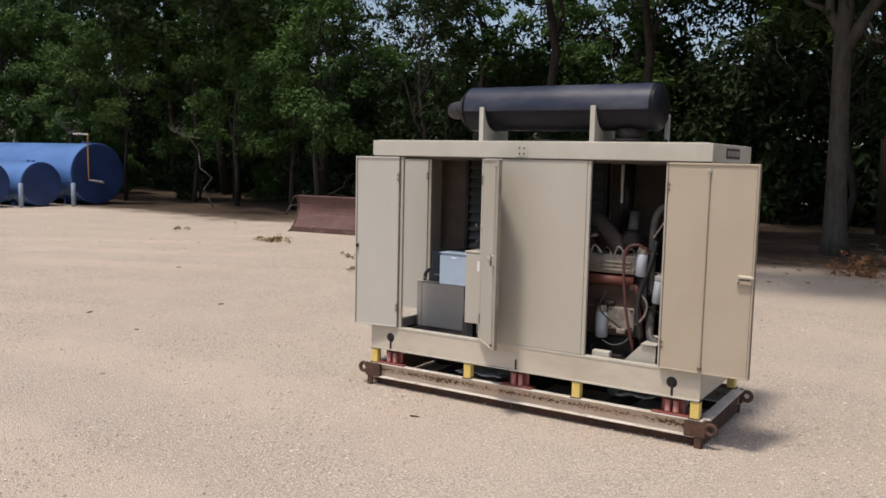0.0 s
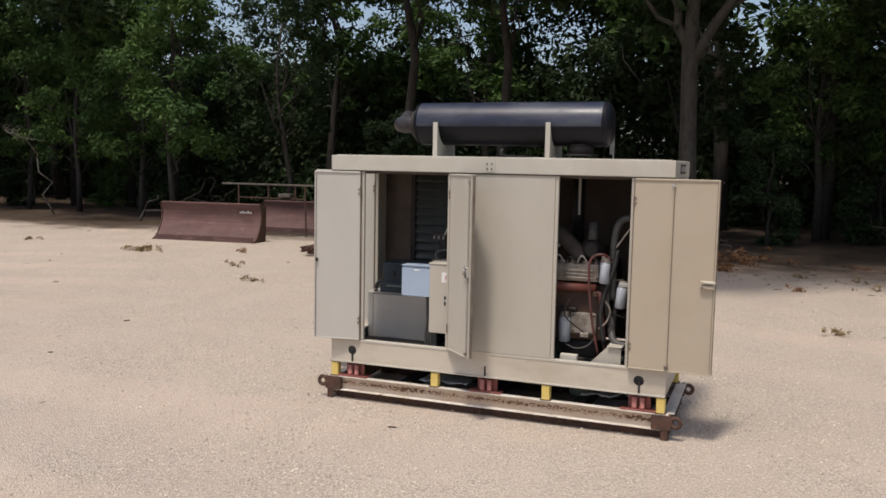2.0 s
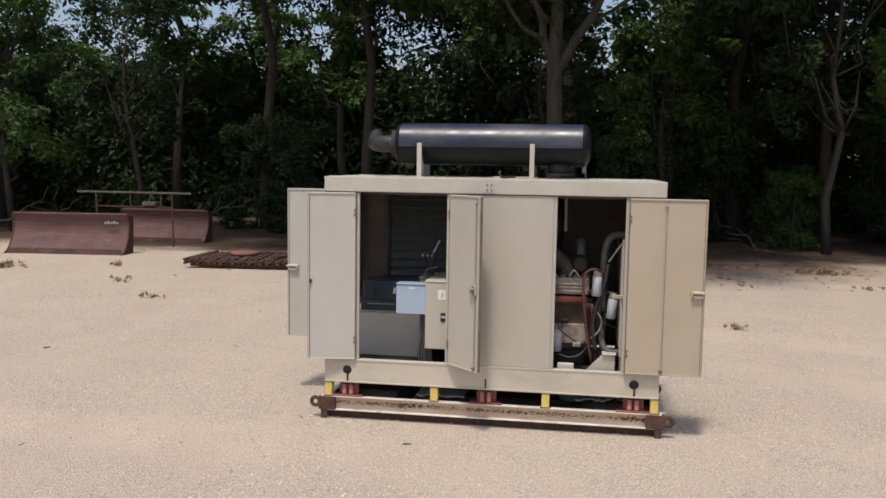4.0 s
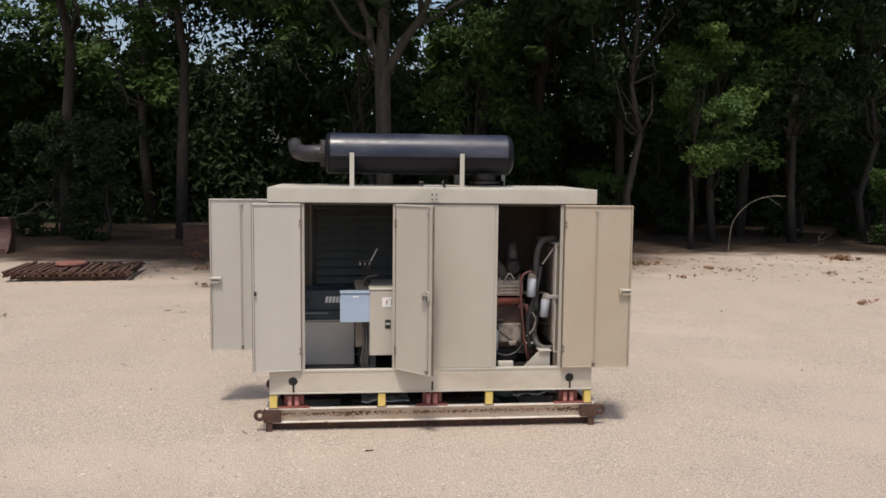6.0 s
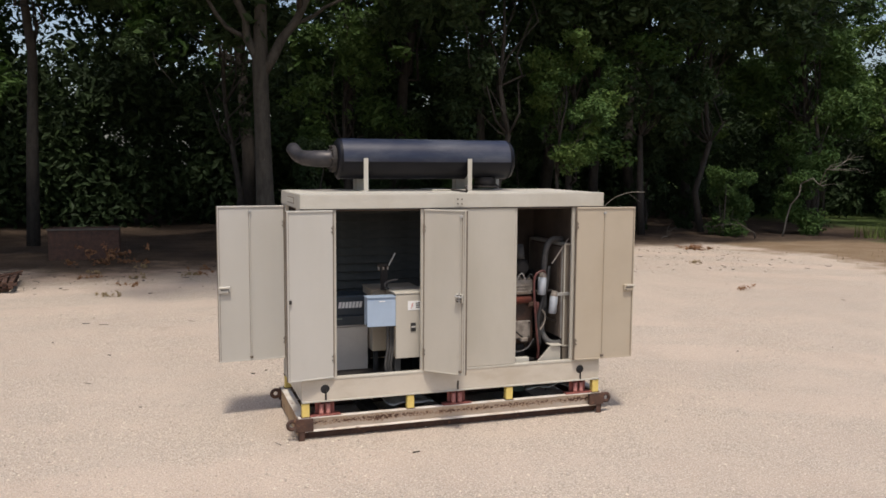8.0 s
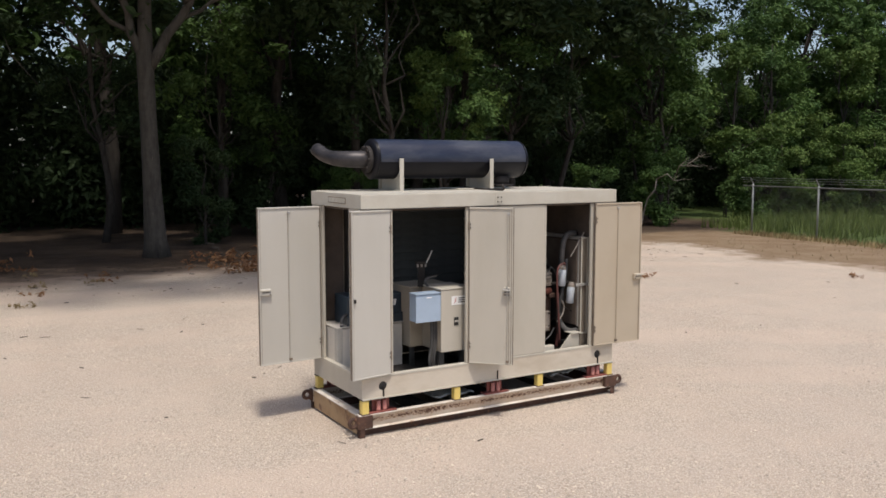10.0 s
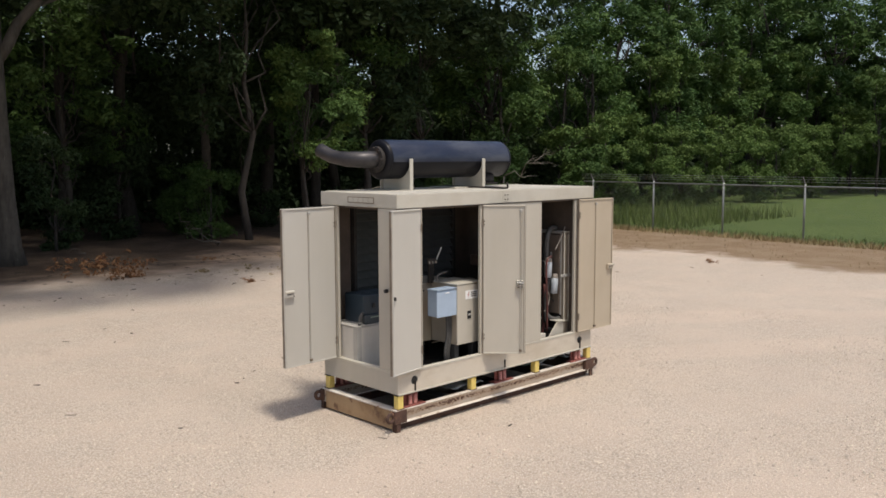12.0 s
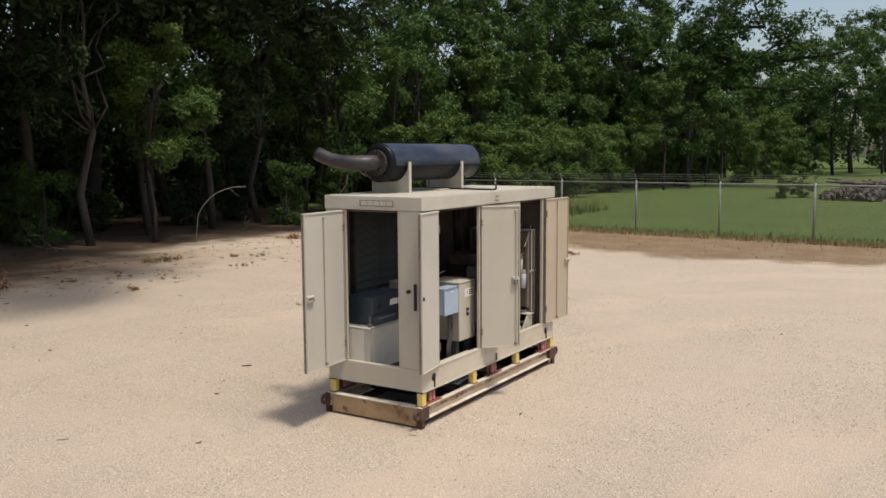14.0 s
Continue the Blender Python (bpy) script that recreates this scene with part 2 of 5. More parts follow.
def ground_material():
    m, nt, p = material("gravel_dirt_and_grass")
    tc = nt.nodes.new("ShaderNodeTexCoord")
    sep = nt.nodes.new("ShaderNodeSeparateXYZ")
    nt.links.new(tc.outputs["Object"], sep.inputs[0])

    def add(a, b, op="ADD", k=None):
        n = nt.nodes.new("ShaderNodeMath")
        n.operation = op
        for i, v in enumerate((a, b) if k is None else (a, b, k)):
            if isinstance(v, (int, float)):
                n.inputs[i].default_value = v
            else:
                nt.links.new(v, n.inputs[i])
        return n.outputs[0]

    big = noise_node(nt, 0.22, 5, 0.55)
    mid = noise_node(nt, 1.3, 6, 0.6)
    fine = noise_node(nt, 46, 5, 0.75)
    tracks = noise_node(nt, 0.5, 4, 0.55, stretch=(0.5, 2.6, 1))
    vor = nt.nodes.new("ShaderNodeTexVoronoi")
    vor.inputs["Scale"].default_value = 85
    nt.links.new(tc.outputs["Object"], vor.inputs["Vector"])
    stone = nt.nodes.new("ShaderNodeSeparateColor")
    nt.links.new(vor.outputs["Color"], stone.inputs[0])
    sand = mix(nt, ramp(nt, big, 0.35, 0.65), (0.545, 0.447, 0.362), (0.5, 0.41, 0.334))
    sand = mix(nt, ramp(nt, tracks, 0.42, 0.62, 0, 0.5), sand, (0.575, 0.465, 0.372))
    # worn arcs where vehicles turned
    place = nt.nodes.new("ShaderNodeMapping")
    place.inputs["Location"].default_value = (5.0, 4.0, 0.0)
    nt.links.new(tc.outputs["Object"], place.inputs[0])
    arcs = nt.nodes.new("ShaderNodeTexWave")
    arcs.wave_type, arcs.rings_direction = "RINGS", "Z"
    arcs.inputs["Scale"].default_value = 0.16
    arcs.inputs["Distortion"].default_value = 2.2
    arcs.inputs["Detail"].default_value = 3.0
    arcs.inputs["Detail Scale"].default_value = 0.7
    nt.links.new(place.outputs[0], arcs.inputs["Vector"])
    swept = add(ramp(nt, arcs.outputs["Fac"], 0.45, 0.9, 0, 0.65), ramp(nt, noise_node(nt, 0.17, 3, 0.5), 0.42, 0.6), "MULTIPLY")
    sand = mix(nt, swept, sand, (0.6, 0.48, 0.385))
    # loose stones, thicker in patches
    patch = ramp(nt, add(mid, add(swept, -0.3, "MULTIPLY")), 0.34, 0.64, 0.15, 0.78)
    grit = mix(nt, ramp(nt, stone.outputs[0], 0.1, 0.95), (0.27, 0.23, 0.19), (0.74, 0.65, 0.53))
    across = noise_node(nt, 0.42, 4, 0.55, stretch=(2.4, 0.45, 1))
    sand = mix(nt, ramp(nt, across, 0.45, 0.62, 0, 0.3), sand, (0.45, 0.36, 0.285))
    sand = mix(nt, patch, sand, mix(nt, 0.6, sand, grit))
    gap = ramp(nt, vor.outputs["Distance"], 0.42, 0.7, 0, 0.22)
    sand = mix(nt, add(gap, patch, "MULTIPLY"), sand, (0.2, 0.165, 0.135))
    sand = mix(nt, ramp(nt, fine, 0.55, 0.68, 0, 0.68), sand, (0.17, 0.14, 0.11))
    sand = mix(nt, ramp(nt, noise_node(nt, 70, 3, 0.7), 0.55, 0.65, 0, 0.85), sand, (0.85, 0.765, 0.655))
    sand = mix(nt, ramp(nt, noise_node(nt, 0.8, 7, 0.7), 0.63, 0.72, 0, 0.35), sand, (0.3, 0.24, 0.19))
    dirt = mix(nt, ramp(nt, mid, 0.35, 0.65), (0.24, 0.165, 0.1), (0.31, 0.235, 0.155))
    dirt = mix(nt, ramp(nt, fine, 0.4, 0.7), dirt, (0.17, 0.11, 0.065))
    grass = mix(nt, ramp(nt, mid, 0.35, 0.65), (0.085, 0.128, 0.036), (0.12, 0.152, 0.048))
    grass = mix(nt, ramp(nt, big, 0.4, 0.62, 0, 0.6), grass, (0.068, 0.108, 0.03))
    grass = mix(nt, ramp(nt, fine, 0.4, 0.7), grass, (0.062, 0.096, 0.027))
    litter = mix(nt, ramp(nt, mid, 0.4, 0.6), (0.075, 0.05, 0.034), (0.12, 0.084, 0.057))
    litter = mix(nt, ramp(nt, fine, 0.4, 0.65), litter, (0.045, 0.032, 0.023))
    wob = add(add(big, -0.5), 5.0, "MULTIPLY")
    wob2 = add(add(mid, -0.5), 2.2, "MULTIPLY")
    x_w = add(add(sep.outputs[0], wob), wob2)
    y_w = add(add(sep.outputs[1], wob), wob2)
    c = mix(nt, ramp(nt, x_w, 8.9, 9.9), sand, dirt)
    # the fence runs slightly askew; grass begins at its foot
    fx = add(sep.outputs[0], add(add(sep.outputs[1], -5.5), -0.0728, "MULTIPLY"))
    c = mix(nt, ramp(nt, add(fx, wob2), 13.3, 14.3), c, grass)
    wood = add(ramp(nt, add(y_w, ramp(nt, sep.outputs[0], -1.0, 3.5, 0.0, -1.9)), 16.9, 18.6), ramp(nt, sep.outputs[0], 17.0, 20.0, 1.0, 0.0), "MULTIPLY")
    # brown leaf mould reaches further out below the big oak
    oak_w = add(ramp(nt, y_w, 14.6, 18.2, 0.0, 0.85), ramp(nt, sep.outputs[0], -9.5, -6.5), "MULTIPLY")
    oak_w = add(oak_w, ramp(nt, sep.outputs[0], 2.0, 6.0, 1.0, 0.0), "MULTIPLY")
    c = mix(nt, oak_w, c, mix(nt, ramp(nt, mid, 0.4, 0.6), (0.3, 0.2, 0.135), (0.2, 0.135, 0.09)))
    c = mix(nt, wood, c, litter)
    nt.links.new(c, p.inputs["Base Color"])
    p.inputs["Roughness"].default_value = 0.95
    p.inputs["Specular IOR Level"].default_value = 0.2
    h = add(add(fine, vor.outputs["Distance"]), mid)
    bump(nt, p, h, 0.6, 0.03)
    return m


GROUND = ground_material()
m_stone, nt_s, p_s = material("loose_gravel_stone")
geo_s = nt_s.nodes.new("ShaderNodeNewGeometry")
nt_s.links.new(mix(nt_s, geo_s.outputs["Random Per Island"], (0.36, 0.305, 0.25), (0.72, 0.63, 0.51)), p_s.inputs["Base Color"])
p_s.inputs["Roughness"].default_value = 0.9


# ---- mesh helpers ----
def finish(bm, name, mat, smooth=False):
    me = bpy.data.meshes.new(name)
    bmesh.ops.recalc_face_normals(bm, faces=bm.faces[:])
    bm.to_mesh(me)
    bm.free()
    me.materials.append(mat)
    if smooth:
        for f in me.polygons:
            f.use_smooth = len(f.vertices) < 7
    return me


def part(name, bm, mat, parent=None, label="", smooth=False, m=None):
    ob = new(name, finish(bm, name, mat, smooth))
    if parent:
        ob.parent = parent
    if m is not None:
        ob.matrix_basis = m
    return tagged(ob, label)


def thing(name, m, label, category, group="", kind=""):
    ob = new(name)
    ob.empty_display_size = 0.1
    ob.matrix_basis = m
    return tagged(ob, label, category, group, kind)


def box(x0, x1, y0, y1, z0, z1, bevel=0.0, bm=None, seg=1):
    made = bmesh.new()
    bmesh.ops.create_cube(made, size=1.0)
    for v in made.verts:
        v.co = Vector((x0 + (v.co.x + 0.5) * (x1 - x0), y0 + (v.co.y + 0.5) * (y1 - y0), z0 + (v.co.z + 0.5) * (z1 - z0)))
    if bevel:
        bmesh.ops.bevel(made, geom=made.edges[:], offset=bevel, segments=seg, affect="EDGES", profile=0.6)
    return merge(made, bm)


def merge(made, bm):
    if bm is None:
        return made
    me = bpy.data.meshes.new("scratch")
    made.to_mesh(me)
    made.free()
    bm.from_mesh(me)
    bpy.data.meshes.remove(me)
    return bm


def sweep(points, radii, seg=12, bm=None, caps=True):
    """A tube along points; radii: one for all, or one for each point."""
    made = bm or bmesh.new()
    pts = [Vector(p) for p in points]
    rs = radii if isinstance(radii, (list, tuple)) else [radii] * len(pts)
    rings, side = [], None
    for i, p in enumerate(pts):
        d = (pts[min(i + 1, len(pts) - 1)] - pts[max(i - 1, 0)]).normalized()
        if side is None:
            side = d.orthogonal().normalized()
        else:
            side = (side - d * side.dot(d)).normalized()
        up = d.cross(side)
        rings.append([made.verts.new(p + (side * math.cos(a) + up * math.sin(a)) * rs[i]) for a in (2 * math.pi * k / seg for k in range(seg))])
    for a, b in zip(rings, rings[1:]):
        for k in range(seg):
            made.faces.new((a[k], a[(k + 1) % seg], b[(k + 1) % seg], b[k]))
    if caps:
        made.faces.new(rings[0][::-1])
        made.faces.new(rings[-1])
    return made


def arc(points, steps=6):
    """Rounds a run of points (Catmull-Rom)."""
    ps = [Vector(p) for p in points]
    ps = [2 * ps[0] - ps[1]] + ps + [2 * ps[-1] - ps[-2]]
    out = []
    for i in range(1, len(ps) - 2):
        for k in range(steps):
            t = k / steps
            a, b, c, d = ps[i - 1:i + 3]
            out.append(0.5 * (2 * b + (c - a) * t + (2 * a - 5 * b + 4 * c - d) * t * t + (3 * b - a - 3 * c + d) * t ** 3))
    return out + [ps[-2]]


def torus(center, axis, R, r, seg=18, tube=8, bm=None):
    made = bm or bmesh.new()
    q = Vector((0, 0, 1)).rotation_difference(Vector(axis)).to_matrix()
    rings = []
    for i in range(seg):
        a = 2 * math.pi * i / seg
        rings.append([made.verts.new(Vector(center) + q @ Vector(((R + r * math.cos(b)) * math.cos(a), (R + r * math.cos(b)) * math.sin(a), r * math.sin(b)))) for b in (2 * math.pi * k / tube for k in range(tube))])
    for i in range(seg):
        for k in range(tube):
            made.faces.new((rings[i][k], rings[(i + 1) % seg][k], rings[(i + 1) % seg][(k + 1) % tube], rings[i][(k + 1) % tube]))
    return made


def extrude(outline, axis, a, b, bm=None):
    """A prism: outline of 2D points, drawn along 'x' (points y, z), 'y' (points x, z) or 'z' (points x, y)."""
    made = bm or bmesh.new()
    place = {"x": lambda p, d: (d, p[0], p[1]), "y": lambda p, d: (p[0], d, p[1]), "z": lambda p, d: (p[0], p[1], d)}[axis]
    A = [made.verts.new(place(p, a)) for p in outline]
    B = [made.verts.new(place(p, b)) for p in outline]
    made.faces.new(A[::-1])
    made.faces.new(B)
    n = len(outline)
    for i in range(n):
        made.faces.new((A[i], A[(i + 1) % n], B[(i + 1) % n], B[i]))
    return made


def holed_plate(x0, x1, z0, z1, y0, y1, cx, cz, r, seg=16, bm=None):
    """A plate in the x-z plane with one round hole through it."""
    made = bm or bmesh.new()

    def rim(a):
        c, s = math.cos(a), math.sin(a)
        k = min(((x1 - cx) if c > 0 else (x0 - cx)) / c if abs(c) > 1e-6 else 9e9, ((z1 - cz) if s > 0 else (z0 - cz)) / s if abs(s) > 1e-6 else 9e9)
        return cx + c * k, cz + s * k
    base = [math.atan2(z - cz, x - cx) for x in (x0, x1) for z in (z0, z1)]
    angles = sorted(set([round(a, 6) for a in base] + [round(-math.pi + 2 * math.pi * k / seg, 6) for k in range(seg)]))
    rings = []
    for y in (y0, y1):
        rings.append([made.verts.new((rim(a)[0], y, rim(a)[1])) for a in angles])
        rings.append([made.verts.new((cx + r * math.cos(a), y, cz + r * math.sin(a))) for a in angles])
    n = len(angles)
    for i in range(n):
        j = (i + 1) % n
        for a, b in ((0, 1), (1, 3), (3, 2), (2, 0)):
            made.faces.new((rings[a][i], rings[a][j], rings[b][j], rings[b][i]))
    return made


# ---- ground ----
bm = bmesh.new()
bmesh.ops.create_grid(bm, x_segments=60, y_segments=60, size=400)
ground = part("ground", bm, GROUND)
tagged(ground, "pale tan gravel yard with brown dirt and mown grass", "ground", kind="structure")

# ---- generator: common pose, x along its length, y from the front to the back ----
G = pose(-4.247, 5.468, 0, 0, 0, 0.87)
LEN, WID, Z0, Z1, ZR = 2.69, 1.03, 0.49, 1.88, 2.0


def g_thing(name, label, category, x=0.0, y=0.0, z=0.0, group=""):
    return thing(name, G @ pose(x, y, z), label, category, group)


# -- the skid frame under it --
skid = g_thing("skid_frame", "cream painted steel channel skid with rust, lying on gravel", "steel frame", 0, 0, 0)
S0, S1 = S_LOW, 0.19


def channel_x(name, y, out, mat):
    """A channel along x; out: -1 when its flanges point to the front, 1 to the back."""
    t = 0.008
    w = part(name, box(-0.03, LEN + 0.03, min(y, y + 0.008 * out), max(y, y + 0.008 * out), S0 + t, S1 - t), mat, skid)
    for z, nm in ((S0, "bottom_flange"), (S1 - t, "top_flange")):
        part(nm, box(-0.03, LEN + 0.03, min(y, y + 0.05 * out), max(y, y + 0.05 * out), z, z + t, 0.001), SKID_SUNLIT, w)
    return w


channel_x("front_channel", 0.045, -1, SKID_PAINT)
channel_x("back_channel", WID - 0.045, 1, SKID_PAINT)
# Dark bars added under both channels in place of the shadow on the gravel.
for y in (0.056, WID - 0.088):
    part("runner", box(0.02, LEN - 0.0, y, y + 0.032, 0.0, S0 - 0.0005, 0.003), RUST, skid, "dark brown bar standing in for the shadow under the skid")
for x, nm in ((-0.03, "left_end_beam"), (LEN - 0.01, "right_end_beam")):
    b = part(nm, box(x, x + 0.04, 0.055, WID - 0.055, S0 - 0.05, S1 - 0.012, 0.003), SKID_END if x < 0 else RUST, skid)
    part("cap_strip", box(x - 0.004, x + 0.075, 0.055, WID - 0.055, S1 - 0.01, S1 - 0.001, 0.001), SKID_SUNLIT, b)
for x in (0.62, 1.335, 2.05):
    part("cross_beam", box(x - 0.05, x + 0.05, 0.055, WID - 0.055, S0 + 0.02, S1 - 0.012, 0.004), DARK_STEEL, skid)
for x, sx in ((-0.03, -1), (LEN + 0.03, 1)):
    for y in (-0.012, WID - 0.03):
        a, b = sorted((x - sx * 0.12, x + sx * 0.02))
        pl = part("end_plate", box(a, b, y, y + 0.042, S0 + 0.005, S1 - 0.005, 0.004), RUST, skid, "rusty brown end plate")
        eye = torus((x + sx * 0.05, y + 0.02, 0.135), (0, 1, 0), 0.034, 0.016)
        part("lifting_eye", eye, RUST, pl, smooth=True)
        ft = box(min(x, x - sx * 0.05), max(x, x - sx * 0.05), y + 0.005, y + 0.013, 0.0, S0 + 0.005)
        box(min(x, x - sx * 0.008), max(x, x - sx * 0.008), y + 0.005, y + 0.05, 0.0, S0 + 0.005, bm=ft)
        part("foot", ft, RUST, skid)

# yellow spacer blocks and spring mounts between skid and base rail
for y in (0.0, WID - 0.07):
    for x in (0.0, 0.885, 1.785, 2.63):
        s = g_thing("spacer_block", "yellow painted steel tube spacer on the skid", "spacer", x, y, S1, "yellow spacers")
        o = box(0, 0.062, 0, 0.06, 0.0, 0.118, 0.005)
        part("tube", o, YELLOW, s)
        part("base_pad", box(-0.008, 0.07, -0.006, 0.066, 0.0, 0.006), RUST, s)
        part("top_pad", box(-0.004, 0.066, -0.003, 0.063, 0.1185, 0.128), DARK_STEEL, s)
    for x in (0.19, 1.335, 2.5):
        s = g_thing("spring_mount", "red spring vibration mount bolted to the skid", "vibration mount", x, y + (0.012 if y < 0.5 else 0.0), S1, "spring mounts")
        part("base_plate", box(-0.13, 0.13, -0.01, 0.07, 0.0, 0.012, 0.002), RED_ISO, s)
        part("back_plate", box(-0.075, 0.085, 0.045, 0.058, 0.0125, 0.118, 0.003), RED_ISO, s)
        part("top_plate", box(-0.075, 0.085, 0.0, 0.06, 0.1185, 0.129, 0.002), RED_ISO, s)
        for dx in (-0.028, 0.028):
            part("spring_can", sweep([(dx, 0.022, zz) for zz in (0.0125, 0.03, 0.032, 0.06, 0.062, 0.095, 0.1)], [0.021, 0.021, 0.019, 0.021, 0.019, 0.021, 0.017], 12), RED_SPRING, s, smooth=True)
        part("stud", sweep([(0, 0.03, 0.129), (0, 0.03, 0.2)], 0.007, 8), DARK_STEEL, s)

# things lying on the skid below
tub = g_thing("plastic_tub", "green grey plastic drip tub standing on the skid", "tub", 2.02, 0.38, S1 - 0.012)
prof = [(0.10, 0.0), (0.115, 0.1), (0.125, 0.105), (0.12, 0.11), (0.108, 0.102), (0.094, 0.008)]
bm = bmesh.new()
rings = [[bm.verts.new((r * math.cos(a), r * math.sin(a), z)) for a in (2 * math.pi * k / 20 for k in range(20))] for r, z in prof]
for a, b in zip(rings, rings[1:]):
    for k in range(20):
        bm.faces.new((a[k], a[(k + 1) % 20], b[(k + 1) % 20], b[k]))
bm.faces.new(rings[0][::-1]), bm.faces.new(rings[-1])
part("tub_body", bm, TUB, tub, smooth=True)
bm = bmesh.new()
bmesh.ops.create_grid(bm, x_segments=26, y_segments=18, size=0.5)
for v in bm.verts:
    q = Vector((v.co.x * 4.3, v.co.y * 3, 3.1))
    v.co = Vector((v.co.x * 0.5, v.co.y * 0.62, 0.045 + 0.05 * noise.noise(q) + 0.02 * noise.noise(q * 3)))
bmesh.ops.solidify(bm, geom=bm.faces[:], thickness=0.004)
film = part("plastic_sheet", bm, PLASTIC, smooth=True, m=G @ pose(2.3, 0.47, S1 - 0.012))
tagged(film, "crumpled milky plastic sheet lying on the skid beams", "plastic sheet")
bm = bmesh.new()
bmesh.ops.create_grid(bm, x_segments=20, y_segments=14, size=0.5)
for v in bm.verts:
    q = Vector((v.co.x * 3.3, v.co.y * 3, 8.1))
    v.co = Vector((v.co.x * 0.4, v.co.y * 0.6, 0.03 + 0.03 * noise.noise(q) + 0.015 * noise.noise(q * 3)))
bmesh.ops.solidify(bm, geom=bm.faces[:], thickness=0.004)
film2 = part("plastic_sheet", bm, PLASTIC, smooth=True, m=G @ pose(0.95, 0.4, S1 - 0.01))
tagged(film2, "crumpled milky plastic sheet lying on the skid beams", "plastic sheet")

# -- the housing --
gen = g_thing("generator_enclosure", "beige grey steel generator housing with open doors on a skid", "generator housing")
B0 = 0.318
# base rail: front and back webs with lifting holes, ends, flanges, inner floor
for y0, y1, nm in ((0.004, 0.014, "front_rail"), (WID - 0.014, WID - 0.004, "back_rail")):
    bm = bmesh.new()
    holed_plate(0.0, 0.5, B0, Z0, y0, y1, 0.19, 0.415, 0.038, bm=bm)
    holed_plate(2.2, LEN, B0, Z0, y0, y1, 2.5, 0.415, 0.038, bm=bm)
    box(0.5, 2.2, y0, y1, B0, Z0, bm=bm)
    rail = part(nm, bm, RAIL_PAINT, gen)
    f = -1 if y0 < 0.5 else 1
    a, b = sorted((y0 if f < 0 else y1, (y0 if f < 0 else y1) + f * 0.012))
    part("bottom_lip", box(0.0, LEN, a, b, B0 - 0.006, B0 + 0.006, 0.001), ROOF_PAINT, rail)
    for x in (0.19, 2.5):
        ym = y1 + 0.001 if f < 0 else y0 - 0.001
        # Solid black plug added behind the hole for the darkness inside it.
        part("hole_sleeve", sweep([(x, ym, 0.415), (x, ym - f * 0.05, 0.415)], 0.044, 16), BLACK, rail)
        yo = (y0 if f < 0 else y1) + f * 0.004
        part("rod", sweep([(x + 0.004, yo, 0.41), (x + 0.004, yo, B0 + 0.008)], 0.008, 8), DARK_STEEL, rail)
    part("rod", sweep([(1.335, (y0 if f < 0 else y1) + f * 0.008, 0.40), (1.335, (y0 if f < 0 else y1) + f * 0.008, B0 + 0.008)], 0.006, 8), DARK_STEEL, rail)
for x0, x1, nm in ((0.0, 0.01, "left_rail"), (LEN - 0.01, LEN, "right_rail")):
    part(nm, box(x0, x1, 0.0145, WID - 0.0145, B0, Z0), PAINT, gen)
part("sill_front", box(0.0, LEN, 0.0, 0.05, Z0 + 0.0005, Z0 + 0.018, 0.002), ROOF_PAINT, gen)
part("sill_left", box(0.0, 0.05, 0.0505, WID, Z0 + 0.0005, Z0 + 0.018, 0.002), ROOF_PAINT, gen)
part("floor_pan", box(0.011, LEN - 0.011, 0.065, WID - 0.065, 0.40, 0.412), DARK_STEEL, gen)
P0 = Z0 + 0.02
# fixed wall panels, each with a lining
wall_defs = [
    ("front_panel", 0.0, 0.262, 0.0, 0.028), ("front_panel", 1.027, 1.842, 0.0, 0.028), ("front_panel", 2.42, LEN, 0.0, 0.028),
    ("back_panel", 0.0, 0.30, WID - 0.028, WID), ("back_panel", 1.62, LEN, WID - 0.028, WID),
    ("left_panel", 0.0, 0.028, 0.0285, 0.225), ("left_panel", 0.0, 0.028, 0.83, WID - 0.0285),
    ("right_panel", LEN - 0.028, LEN, 0.0285, WID - 0.0285)]
for nm, x0, x1, y0, y1 in wall_defs:
    w = part(nm, box(x0, x1, y0, y1, P0, Z1 - 0.002, 0.003), PAINT, gen)
    if nm == "front_panel" and x1 - x0 > 0.5 or nm in ("back_panel", "right_panel"):
        dx, dy = (0, 1) if "front" in nm else (0, -1) if "back" in nm else (-1, 0)
        ll = box(x0 + 0.02 if dx == 0 else x0 - 0.02, x1 - 0.02 if dx == 0 else x0 - 0.002, y1 + 0.002 if dy > 0 else y0 - 0.02 if dy < 0 else y0 + 0.02,
                 y1 + 0.02 if dy > 0 else y0 - 0.002 if dy < 0 else y1 - 0.02, P0 + 0.02, Z1 - 0.03)
        part("lining", ll, INNER_DARK, w)
# jamb strips of the front openings
for x in (0.262, 1.0, 1.842, 2.393):
    part("jamb", box(x + 0.001, x + 0.026, 0.004, 0.03, P0, Z1 - 0.003, 0.002), PAINT, gen)
part("jamb", box(0.004, 0.03, 0.226, 0.245, P0, Z1 - 0.003, 0.002), PAINT, gen)
part("jamb", box(0.004, 0.03, 0.81, 0.829, P0, Z1 - 0.003, 0.002), PAINT, gen)
